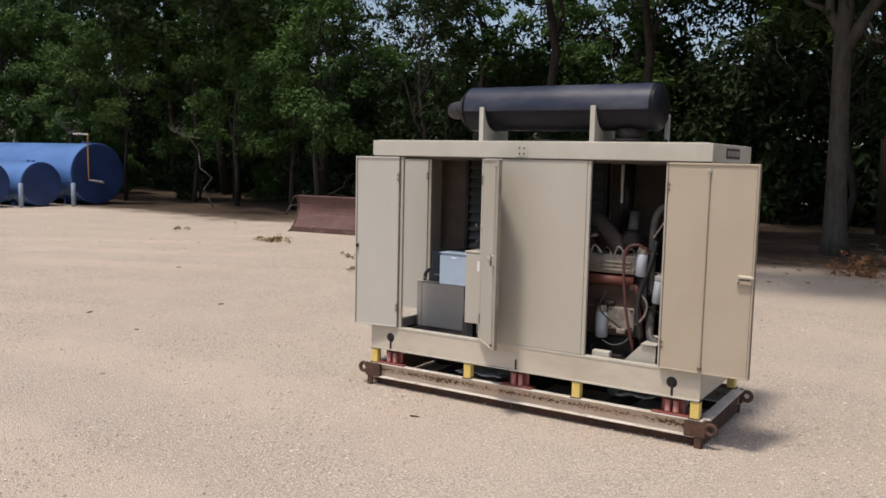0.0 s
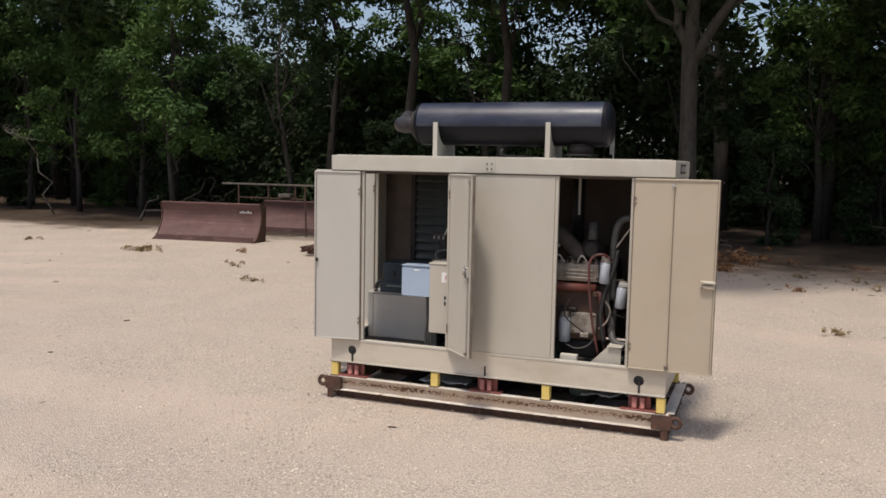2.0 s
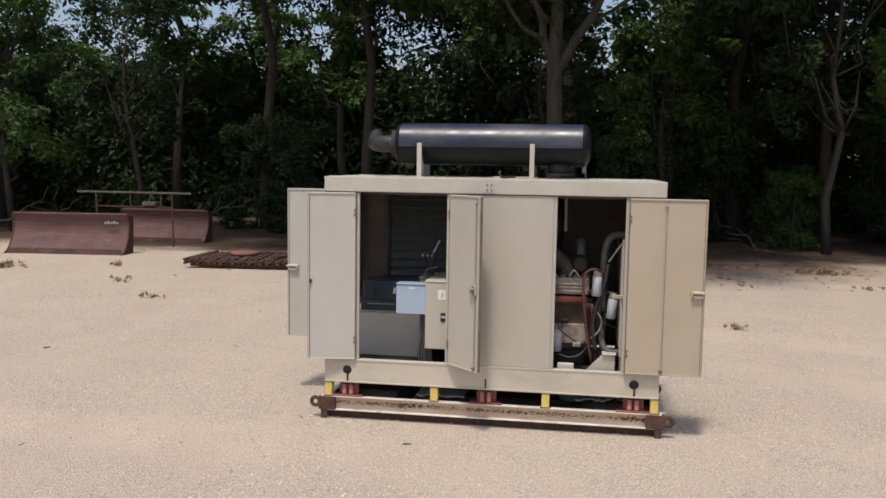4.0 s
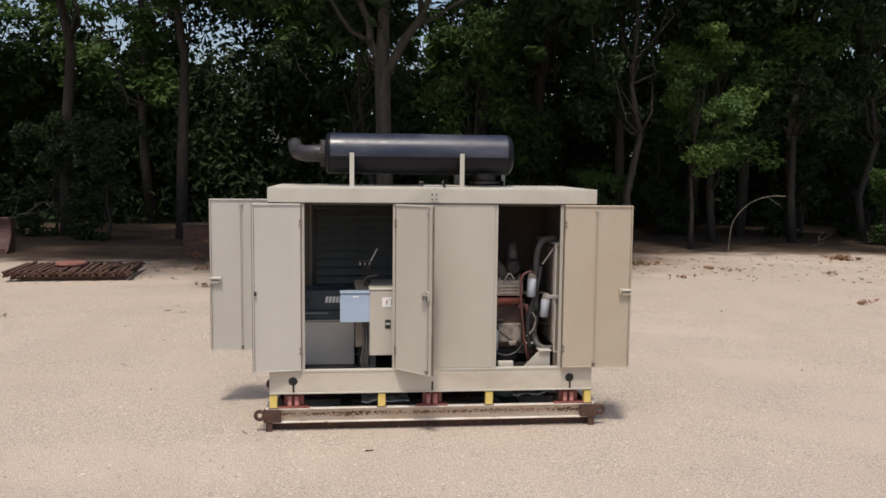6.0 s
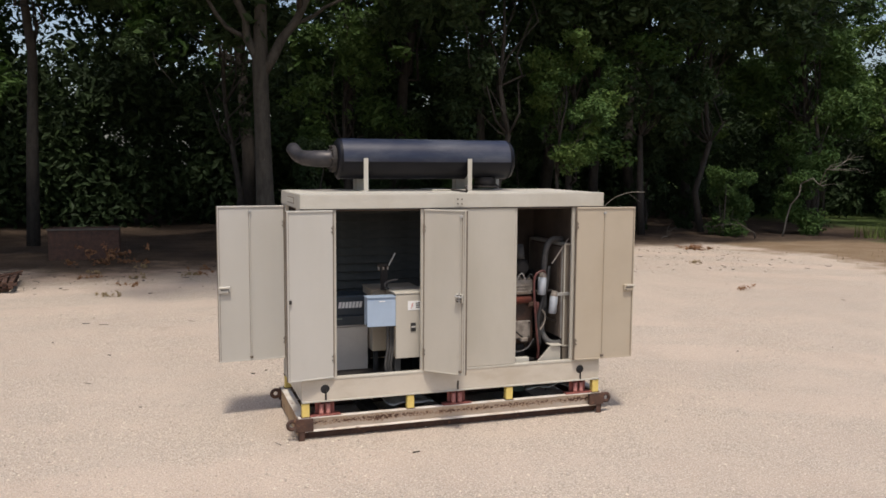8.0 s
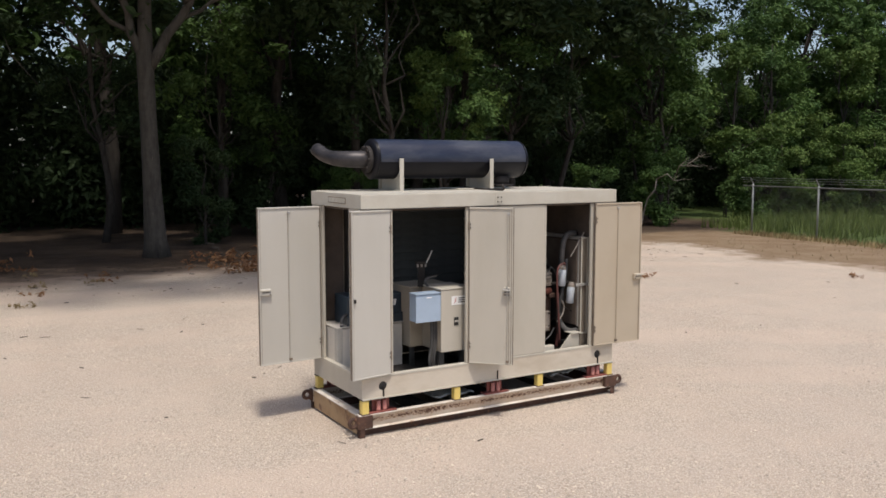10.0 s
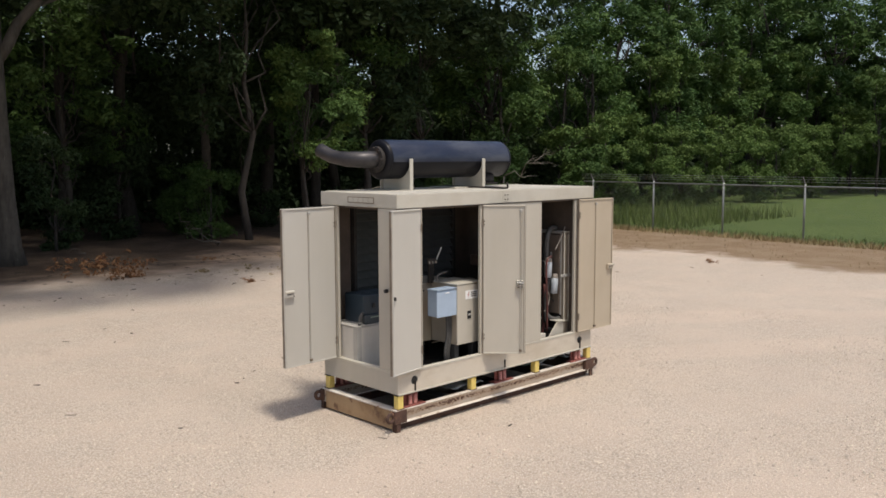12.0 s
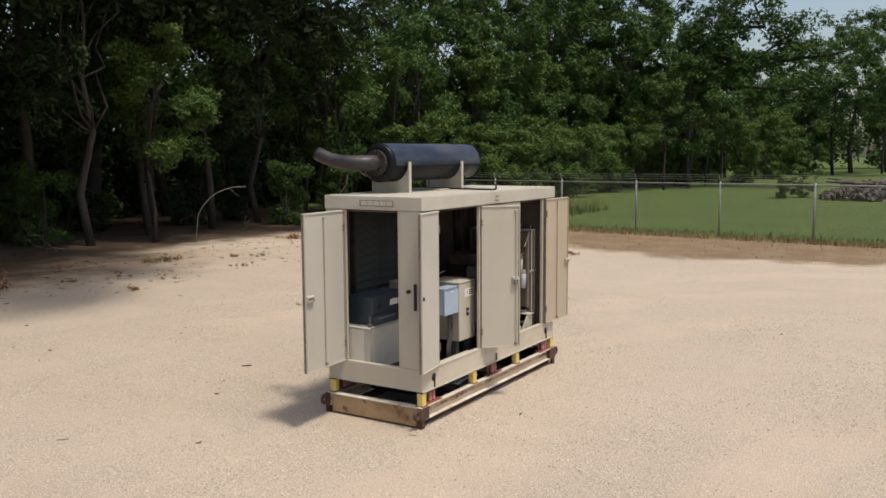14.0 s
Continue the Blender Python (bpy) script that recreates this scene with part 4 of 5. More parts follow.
part("red_hose", sweep(arc([(2.24, 0.2, 0.84), (2.18, 0.13, 0.89), (2.10, 0.12, 0.85), (2.09, 0.12, 0.7), (2.12, 0.13, 0.4), (2.17, 0.17, 0.12)]), 0.0105, 8), RED_HOSE, eng, "dull red rubber hose", smooth=True)
part("red_hose", sweep(arc([(2.16, 0.2, 0.6), (2.18, 0.22, 0.4), (2.2, 0.24, 0.2), (2.2, 0.26, 0.06)]), 0.016, 10), RED_HOSE, eng, "dull red rubber hose", smooth=True)
part("thin_line", sweep(arc([(1.9, 0.25, 0.17), (1.99, 0.22, 0.15), (2.08, 0.22, 0.18), (2.14, 0.22, 0.26)]), 0.007, 6), HOSE, eng, smooth=True)
part("thin_line", sweep(arc([(2.19, 0.2, 0.55), (2.24, 0.2, 0.47), (2.22, 0.2, 0.38), (2.16, 0.2, 0.32)]), 0.008, 6), CAST, eng, smooth=True)
part("fan_belt_guard", sweep([(2.2, 0.5, 0.56), (2.23, 0.5, 0.56)], 0.30, 28), BLACK, eng)
for k in range(5):
    part("wire", sweep(arc([(1.7 + 0.09 * k, 0.24, 0.80), (1.74 + 0.09 * k, 0.22, 0.85 + 0.012 * (k % 2)), (1.79 + 0.09 * k, 0.24, 0.80)]), 0.006, 6), GALV if k % 2 else BLACK, eng, smooth=True)
# small fittings round the engine
rf2 = random.Random(8)
for k in range(16):
    x, z = rf2.uniform(1.62, 2.3), rf2.uniform(0.12, 0.95)
    y = 0.235 + rf2.uniform(-0.02, 0.03)
    if k % 3 == 0:
        part("fitting", box(x, x + rf2.uniform(0.03, 0.07), y, y + 0.06, z, z + rf2.uniform(0.02, 0.05), 0.005), rf2.choice([CAST, DARK_STEEL, ENGINE]), eng)
    elif k % 3 == 1:
        part("plug", sweep([(x, y + 0.06, z), (x, y, z)], rf2.uniform(0.01, 0.022), 10), rf2.choice([CAST, DARK_STEEL, GALV]), eng)
    else:
        e = (x + rf2.uniform(-0.18, 0.18), y + 0.02, z + rf2.uniform(-0.3, 0.1))
        part("fuel_line", sweep(arc([(x, y, z), (x + rf2.uniform(-0.05, 0.05), y - 0.03, (z + e[2]) / 2), e]), 0.006, 6), rf2.choice([DARK_STEEL, CAST, HOSE]), eng, smooth=True)
part("black_loom", sweep(arc([(2.28, 0.22, 0.92), (2.25, 0.2, 0.75), (2.2, 0.19, 0.6), (2.17, 0.2, 0.42), (2.2, 0.22, 0.2)]), 0.018, 8), BLACK, eng, smooth=True)
part("black_loom", sweep(arc([(2.26, 0.28, 1.0), (2.24, 0.27, 0.8), (2.27, 0.27, 0.55), (2.25, 0.3, 0.3)]), 0.022, 8), BLACK, eng, smooth=True)
for x, y, a in ((1.96, 0.14, 10), (2.02, 0.17, 50), (2.36, 0.1, 25)):
    sc = part("paper_scrap", box(-0.03, 0.03, -0.015, 0.015, 0.0, 0.004, 0.001), WHITE, m=G @ pose(x, y, 0.412, 0, 0, a))
    tagged(sc, "scrap of white paper lying inside the housing", "paper")
rad = g_thing("radiator", "brown cored radiator in a pale steel frame", "radiator", 2.385, 0.13, 0.412)
part("core", box(0.016, 0.07, 0.03, 0.74, 0.26, 1.10, 0.002), surface("brown_radiator_core", (0.12, 0.075, 0.05), (0.07, 0.05, 0.035), 30, 0.7), rad)
for y in (0.0, 0.741):
    part("side_channel", box(0.0, 0.085, y, y + 0.029, 0.0, 1.125, 0.003), TAN_SHADE, rad)
for x in (-0.004, 0.068):
    part("edge_strip", box(x, x + 0.016, -0.007, -0.0005, 0.19, 1.13, 0.002), ROOF_PAINT, rad)
for z in (0.19, 1.114):
    part("edge_strip", box(0.0125, 0.0675, -0.006, -0.0005, z, z + 0.016, 0.002), ROOF_PAINT, rad)
part("top_tank", box(0.005, 0.08, 0.03, 0.74, 1.101, 1.13, 0.006), GALV, rad)
part("bottom_tank", box(0.005, 0.08, 0.03, 0.74, 0.20, 0.2595, 0.006), DARK_STEEL, rad)
part("shroud_face", box(-0.012, -0.001, 0.05, 0.72, 0.27, 1.09, 0.003), surface("brown_shroud_sheet", (0.15, 0.115, 0.09), (0.1, 0.078, 0.062), 5, 0.7), rad)
part("frame_strip", box(-0.006, 0.006, 0.0305, 0.045, 0.26, 1.1, 0.001), GALV, rad)
part("mid_bracket", box(-0.07, 0.09, -0.02, -0.0075, 0.66, 0.69, 0.003), GALV, rad)
hz = g_thing("radiator_hose", "grey rubber radiator hose with a bend", "hose")
part("hose", sweep(arc([(2.25, 0.26, 0.95), (2.245, 0.25, 1.2), (2.25, 0.25, 1.42), (2.28, 0.25, 1.53), (2.34, 0.26, 1.57), (2.43, 0.28, 1.565)]), 0.028, 14), HOSE, hz, smooth=True)
part("clamp", torus((2.245, 0.25, 1.24), (0, 0, 1), 0.035, 0.005), GALV, hz)
hz2 = g_thing("radiator_hose", "grey lower radiator hose near the floor", "hose")
part("hose", sweep(arc([(2.24, 0.3, 0.83), (2.245, 0.27, 0.72), (2.27, 0.22, 0.65), (2.33, 0.19, 0.625), (2.39, 0.19, 0.63)]), 0.028, 14), HOSE, hz2, smooth=True)
part("thin_tube", sweep(arc([(2.44, 0.16, 1.585), (2.36, 0.15, 1.48), (2.28, 0.16, 1.36)]), 0.0065, 8), CAST, hz)
gus = g_thing("engine_mount_bracket", "beige steel triangular mount bracket on the floor", "bracket", 2.05, 0.10, 0.412)
part("gusset", extrude([(0.0, 0.0), (0.3, 0.0), (0.3, 0.2), (0.2, 0.21)], "y", 0.0, 0.012), PAINT, gus)
part("top_flange", box(0.2, 0.31, -0.02, 0.1, 0.211, 0.22, 0.002), ROOF_PAINT, gus)
bk = g_thing("floor_block", "white painted block on the floor sill", "block", 1.9, 0.07, 0.412)
part("block", box(0, 0.13, 0, 0.05, 0, 0.13, 0.005), ROOF_PAINT, bk)
bat = g_thing("battery", "black battery with white caps on the floor", "battery", 2.26, 0.16, 0.412)
part("case", box(0, 0.11, 0, 0.16, 0, 0.11, 0.006), BLACK, bat)
for k in range(3):
    part("cap", sweep([(0.03 + 0.027 * k, 0.03, 0.1105), (0.03 + 0.027 * k, 0.03, 0.125)], 0.011, 10), WHITE, bat)


# ---- plants ----
def leaf_mesh(name, centers, spread, per, size, mat, seed, flat=0.8):
    """Many small bent leaves round the centres of clumps."""
    rg = np.random.default_rng(seed)
    n = len(centers) * per
    c = np.repeat(np.asarray(centers), per, 0)
    sp = np.repeat(np.asarray(spread), per, 0)[:, None]
    d = rg.normal(size=(n, 3))
    d /= np.linalg.norm(d, axis=1)[:, None]
    p = c + d * sp * rg.random((n, 1)) ** 0.45 * np.array([1, 1, 0.72])
    nrm = d * 0.7 + rg.normal(size=(n, 3)) * 0.55 + np.array([0, 0, flat])
    nrm /= np.linalg.norm(nrm, axis=1)[:, None]
    a = np.cross(nrm, rg.normal(size=(n, 3)))
    a /= np.linalg.norm(a, axis=1)[:, None]
    b = np.cross(nrm, a)
    s = size * (0.6 + 0.8 * rg.random((n, 1)))
    v = np.stack([p - a * s, p - b * s * 0.42 + nrm * s * 0.08, p + a * s - nrm * s * 0.15, p + b * s * 0.42 + nrm * s * 0.08], 1).reshape(-1, 3)
    f = np.arange(n * 4).reshape(n, 4)
    me = bpy.data.meshes.new(name)
    me.from_pydata(v.tolist(), [], f.tolist())
    me.materials.append(mat)
    return me


def limb(bm, start, end, r0, r1, rg, bend=0.25, seg=7):
    s, e = Vector(start), Vector(end)
    pts = [s.lerp(e, k / 5) + Vector(rg.normal(size=3)) * bend * (0 if k in (0, 5) else 1) * (e - s).length * 0.12 for k in range(6)]
    sweep(pts, [r0 + (r1 - r0) * k / 5 for k in range(6)], seg, bm=bm)
    return pts


def tree(name, label, category, seed, height, crown_low, crown_r, trunk_r, clumps, per, size, mat, fork=0.4, lean=0.0, hollow=0.35):
    """A tapered trunk with limbs and a crown of leafy clumps at the ends of its limbs."""
    rg = np.random.default_rng(seed)
    t = thing(name, Matrix.Identity(4), label, category)
    bm = bmesh.new()
    top = Vector((lean, 0, height * 0.86))
    trunk = limb(bm, (0, 0, -0.1), top, trunk_r, trunk_r * 0.2, rg, 0.15, 10)
    centers, spread = [], []
    mid, half = (height + crown_low) / 2, (height - crown_low) / 2
    boughs = max(8, clumps // 9)
    for k in range(boughs):
        a, u = rg.random() * 6.283, -1 + 2 * (k + rg.random()) / boughs
        rr = crown_r * math.sqrt(max(0.05, 1 - u * u * 0.85)) * (hollow + (1 - hollow) * rg.random() ** 0.5) * (0.75 + 0.35 * math.sin(a * 2 + seed)) * (0.78 + 0.34 * math.sin(u * 4.7 + seed * 1.7) * math.sin(a + seed))
        c = Vector((lean * 0.6 + rr * math.cos(a), rr * math.sin(a), mid + half * u))
        src = trunk[min(4, max(1, int(5 * max(0.1, c.z * fork / height) + 1)))]
        limb(bm, src, c, trunk_r * 0.3, trunk_r * 0.05, rg, 0.6, 4)
        size_b = crown_r * (0.2 + 0.2 * rg.random())
        out = Vector((math.cos(a), math.sin(a), 0.35))
        for j in range(clumps // boughs + (k < clumps % boughs)):
            d = (Vector(rg.normal(size=3)).normalized() + out * 0.55).normalized()
            p = c + Vector((d.x, d.y, d.z * 0.72)) * size_b * (0.35 + 0.75 * rg.random() ** 0.6)
            p.z = max(p.z, 0.15)
            centers.append(p[:])
            spread.append((0.2 + 0.26 * rg.random()) * (0.6 + crown_r * 0.2))
    part("trunk", bm, BARK, t, smooth=True)
    cr = new("crown", leaf_mesh(name + "_crown", centers, spread, per, size, mat, seed + 50))
    cr.parent = t
    return t


kinds = {
    "bush1": tree("shrub", "dense green shrub with leaves down to the ground", "shrub", 3, 3.4, 0.1, 1.7, 0.06, 95, 95, 0.066, LEAF_LIGHT, 0.2),
    "bush2": tree("shrub", "dark green shrub at the edge of the wood", "shrub", 4, 2.6, 0.05, 1.5, 0.05, 80, 95, 0.066, LEAF, 0.2),
    "bush3": tree("shrub", "loose shrub under the trees, leaves coloured dark for shade", "shrub", 5, 4.2, 0.3, 1.9, 0.06, 85, 90, 0.075, LEAF_SHADE, 0.2),
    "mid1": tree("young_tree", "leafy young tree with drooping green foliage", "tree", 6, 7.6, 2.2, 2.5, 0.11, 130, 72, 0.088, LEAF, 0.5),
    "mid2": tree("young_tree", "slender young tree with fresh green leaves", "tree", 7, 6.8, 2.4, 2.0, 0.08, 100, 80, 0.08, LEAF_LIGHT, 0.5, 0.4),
    "mid3": tree("young_tree", "young tree with leaves coloured dark for the wood's shade", "tree", 8, 8.2, 3.0, 2.7, 0.12, 105, 72, 0.092, LEAF_SHADE, 0.5),
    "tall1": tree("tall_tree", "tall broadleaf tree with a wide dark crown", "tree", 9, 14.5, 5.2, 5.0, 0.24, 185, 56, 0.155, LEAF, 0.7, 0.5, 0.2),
    "shade_tall": tree("tall_tree", "tall tree added for shade, its crown mostly above the view", "tree", 10, 15.5, 6.6, 5.0, 0.2, 190, 56, 0.16, LEAF_SHADE, 0.7, 0.0, 0.1),
}
# crown pushed out over the yard, mostly above the view, to cast shade
for v in [o for o in kinds["shade_tall"].children if o.name.startswith("crown")][0].data.vertices:
    v.co.y -= 4.6
used = set()


def plant(kind, x, y, turn=0.0, s=1.0, sz=None):
    m = pose(x, y, 0, 0, 0, turn)
    t = kinds[kind]
    if kind in used:
        t = copy_thing(t, m)
    used.add(kind)
    t.matrix_basis = m
    t.scale = (s, s, sz or s)
    return t


rp = random.Random(11)
# the edge of the wood behind the yard: young trees in front, shrubs in their shade, tall trees
x = -41.0
while x < 13:
    k = rp.choice(["bush3", "bush2", "bush3"])
    if rp.random() < (0.5 if x < -18 else 0.2 if x < 4 else 0.4):
        plant(k, x, 24.8 + rp.uniform(-0.7, 1.2), rp.uniform(0, 360), rp.uniform(0.75, 1.0))
    x += rp.uniform(1.8, 2.5)
x = -42.0
while x < 13.5:
    # the shaded stretch takes the darker leaf tone
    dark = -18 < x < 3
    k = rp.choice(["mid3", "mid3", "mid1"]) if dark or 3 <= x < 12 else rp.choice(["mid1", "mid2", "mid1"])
    if min(abs(x + 7.6), abs(x + 13.1)) > 1.5:
        plant(k, x, (24.3 if dark else 21.5 if x < 0 else 22.2) + rp.uniform(-0.8, 1.2), rp.uniform(0, 360), rp.uniform(0.85, 1.12))
    x += rp.uniform(3.4, 4.8) if dark else rp.uniform(2.1, 3.0)
x = -42.0
while x < 14:
    if not (-20 < x < -6.5):
        plant("tall1", x, 26.5 + rp.uniform(-0.8, 3.0), rp.uniform(0, 360), rp.uniform(0.85, 1.1))
    x += rp.uniform(4.5, 6.5)
plant("tall1", -17.2, 28.5, 80, 0.8)
plant("tall1", -11.0, 29.5, 200, 0.85)
# trees added for their shade: high forward crowns, mostly unseen, over the wood's foot
for x, y, s in ((-12.2, 24.4, 1.0), (-8.7, 23.4, 0.92), (0.2, 25.8, 0.9), (4.6, 25.6, 0.9), (8.6, 25.2, 0.92), (12.4, 25.4, 0.9), (-22.0, 25.2, 0.95), (-27.0, 25.4, 0.95)):
    plant("shade_tall", x, y, rp.uniform(-25, 25), s)
plant("mid2", 5.2, 20.7, 40, 0.86)
for x, y, s, k in ((-1.2, 22.4, 0.7, "bush3"), (3.2, 22.6, 0.75, "bush2"), (-10.6, 23.0, 0.8, "bush3"), (11.4, 21.6, 0.8, "bush2")):
    plant(k, x, y, rp.uniform(0, 360), s)
for x, y, s, k in ((27.6, 22.2, 1.1, "bush1"), (29.0, 24.4, 1.15, "mid1"), (25.4, 23.6, 1.0, "bush2"), (-45.0, 21.5, 1.1, "mid1"), (-48.0, 23.0, 1.0, "tall1"), (-44.0, 26.0, 1.05, "tall1"), (-50.5, 20.0, 1.2, "mid1"), (-39.5, 24.0, 0.95, "tall1"), (-36.5, 20.8, 1.1, "mid1"), (-52.0, 16.5, 1.1, "mid1"), (-54.0, 20.0, 1.0, "tall1")):
    plant(k, x, y, rp.uniform(0, 360), s)
# along the far side of the field
for k in range(15):
    xx = 15.0 + k * 3.6
    plant(rp.choice(["bush1", "bush1", "bush2"]), xx, 21.6 + k * 0.05 + rp.uniform(-0.8, 1.0), rp.uniform(0, 360), 1.0 + 0.03 * k)
    plant(rp.choice(["mid1", "mid2", "mid2"]), xx + 1.5, 23.6 + k * 0.1 + rp.uniform(-0.5, 1.5), rp.uniform(0, 360), 1.05 + 0.03 * k)
    if k < 12:
        plant(rp.choice(["mid1", "mid2"]) if k < 4 else "tall1", xx - 0.5, 27 + rp.uniform(-1, 2), rp.uniform(0, 360), (1.2 + 0.03 * k) if k < 4 else 0.74 + 0.025 * k)
for x, y, s, k in ((98, 15, 1.2, "tall1"), (112, 6, 1.2, "tall1"), (120, -3, 1.3, "tall1"), (72, 22.5, 1.5, "mid1"), (80, 21.5, 1.6, "mid1"), (64, 23, 1.5, "mid2"), (90, 21, 1.7, "mid1"), (104, 12, 1.5, "mid1"), (114, 3, 1.5, "mid3"), (36.5, 10.6, 0.4, "bush1"), (38, 9.8, 0.5, "bush1"), (44, 19.2, 1.1, "mid2"), (48, 18.8, 1.15, "mid1"), (52.5, 18.9, 1.2, "mid2"), (57.5, 19.2, 1.2, "mid1"), (61, 18.7, 1.5, "bush1"), (66, 18.9, 1.3, "mid2"), (71, 18.8, 1.7, "bush1"), (77, 19.4, 1.4, "mid2"), (84, 19.6, 1.9, "bush1"), (93, 19.0, 2.0, "bush1"), (17.0, 24.5, 0.8, "tall1"), (88, 15.5, 1.6, "mid1"), (95, 11.5, 1.7, "mid2"), (84, 9.0, 1.1, "tall1"), (90, 19, 1.7, "mid1"), (48.5, 23.5, 1.02, "tall1"), (56, 23, 1.05, "tall1")):
    plant(k, x, y, rp.uniform(0, 360), s)

# a spreading tree beyond the field, its long limbs against the sky
sp_t = thing("spreading_tree", pose(50.5, 20.2, 0), "old spreading tree with long level limbs", "tree")
bm = bmesh.new()
rg = np.random.default_rng(41)
limb(bm, (0, 0, -0.1), (0, -0.5, 8.2), 0.45, 0.3, rg, 0.3, 10)
cs, sp = [], []
for dx, dy, z0, z1 in ((0, -9.0, 7.4, 6.6), (1.5, -7.5, 8.0, 10.5), (-1, -4, 8.2, 12.5), (-1, 4.5, 7.5, 10.5), (2, -11.0, 8.2, 9.2), (0.5, -6.0, 8.2, 13.2)):
    pts = limb(bm, (0, -0.4, z0), (dx, dy, z1), 0.2, 0.06, rg, 0.5, 7)
    for k in range(44):
        q = pts[1 + k % 5] + Vector((rg.normal() * 1.1, rg.normal() * 1.1, abs(rg.normal()) * 0.7 + 0.15))
        cs.append(q[:])
        sp.append(0.5 + 0.5 * rg.random())
part("trunk", bm, BARK, sp_t, smooth=True)
cw = new("crown", leaf_mesh("spreading_crown", cs, sp, 60, 0.16, LEAF, 42))
cw.parent = sp_t

# the large forked oak
bm = bmesh.new()
rg = np.random.default_rng(21)
sweep([(0.08, 0, -0.1), (0.05, 0, 0.4), (0.02, 0, 1.5), (-0.02, 0, 3.2), (-0.05, 0, 4.6), (0.0, 0.05, 6.4), (0.12, 0.2, 9.4)], [0.36, 0.26, 0.215, 0.19, 0.19, 0.13, 0.07], 14, bm=bm)
forks = [((-0.1, 0, 4.35), (-0.62, 0.1, 6.5), 0.13), ((0.02, 0, 4.4), (1.15, -0.2, 6.4), 0.14), ((-0.62, 0.1, 6.5), (-2.4, -0.5, 9.5), 0.1), ((1.15, -0.2, 6.4), (2.9, -1.5, 9.4), 0.1), ((0.0, 0.05, 6.2), (0.5, 1.6, 9.0), 0.1), ((-0.5, 0.1, 6.0), (-1.8, -3.4, 8.8), 0.08), ((0.9, -0.15, 5.9), (1.4, -4.2, 9.0), 0.08), ((-0.3, 0.05, 5.2), (-1.9, 0.4, 7.0), 0.06), ((0.6, -0.1, 5.4), (2.2, 0.3, 6.6), 0.06)]
for a, b, r in forks:
    limb(bm, a, b, r, r * 0.55, rg, 0.2 if r > 0.12 else 0.4, 9)
oak = thing("oak_tree", pose(-3.02, 20.1, 0), "large forked oak with grey bark and wide crown", "tree")
part("trunk", bm, OAK_BARK, oak, smooth=True)
cs, sp = [], []
# oak crown sits above the view, set forward for its shade on the yard
for k in range(330):
    a, u = rg.random() * 6.283, rg.random()
    r = 6.6 * math.sqrt(rg.random())
    cs.append((r * math.cos(a), r * math.sin(a) * 0.95 - 2.9, 7.4 + 5.5 * u * (1 - (r / 8.5) ** 2) - 0.05 * r))
    sp.append(0.6 + 0.5 * rg.random())
for k in range(26):
    cs.append((0.4 + rg.normal() * 0.5, 0.9 + rg.normal() * 0.5, 5.3 + 2.4 * rg.random()))
    sp.append(0.35 + 0.3 * rg.random())
oc = new("crown", leaf_mesh("oak_crown", cs, sp, 48, 0.17, LEAF_SHADE, 77))
oc.parent = oak
oc.location.x = -0.7

# deep wood behind, thinning out above
rg = np.random.default_rng(5)
cs = [(rg.uniform(-48, 40), 30.5 + rg.uniform(-1.0, 3.0), 5.6 * rg.random()) for _ in range(1150)] + [(rg.uniform(-48, 40), 31 + rg.uniform(-1.0, 3.0), 5.6 + 6.5 * rg.random() ** 1.5) for _ in range(390)]

cs += [(rg.uniform(0.5, 11), 31.5 + rg.uniform(-1.0, 2.0), rg.uniform(4.4, 9.4)) for _ in range(105)] + [(rg.uniform(-9.5, -3.6), 31.5 + rg.uniform(-1.0, 2.0), rg.uniform(6.5, 12.0)) for _ in range(70)] + [(rg.uniform(-16.5, -9.5), 31.5 + rg.uniform(-1.0, 2.0), rg.uniform(4.6, 8.6)) for _ in range(18)]
# openings where the sky shows between the crowns
gaps = ((-15.4, 7.8, 1.6), (-8.8, 6.4, 1.0), (-1.9, 6.3, 0.7))
cs = [c for c in cs if not (any(abs(c[0] - gx) < gw and gz - 0.9 < c[2] < gz + 2.6 for gx, gz, gw in gaps) and rg.random() < 0.6)]
cs += [(rg.uniform(-20, -5), 32.5 + rg.uniform(-1.0, 2.0), rg.uniform(9.5, 13.5)) for _ in range(110)]
far = new("far_woods", leaf_mesh("far_woods", cs, [0.9 + 0.7 * rg.random() for _ in cs], 140, 0.15, LEAF_SHADE, 6, 0.3))
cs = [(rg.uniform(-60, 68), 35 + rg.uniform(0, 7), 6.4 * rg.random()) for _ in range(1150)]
far_deep = new("far_woods", leaf_mesh("far_woods_deep", cs, [1.3 + 0.8 * rg.random() for _ in cs], 70, 0.32, LEAF_SHADE, 16, 0.3))
tagged(far_deep, "deep woods behind the undergrowth, leaves coloured dark for shade", "woods", kind="stuff")
tagged(far, "dense undergrowth deep in the wood, coloured dark for shade", "woods", kind="stuff")
cs = [(60 + rg.uniform(0, 85), 33 + rg.uniform(-3, 3), 9 * rg.random()) for k in range(330)] + [(128 + rg.uniform(-6, 6), rg.uniform(-50, 36), 11 * rg.random()) for k in range(360)]
far2 = new("far_woods", leaf_mesh("far_woods_field", cs, [1.6 + 1.2 * rg.random() for _ in cs], 40, 0.5, LEAF, 7))
tagged(far2, "hazy green woods beyond the field", "woods", kind="stuff")


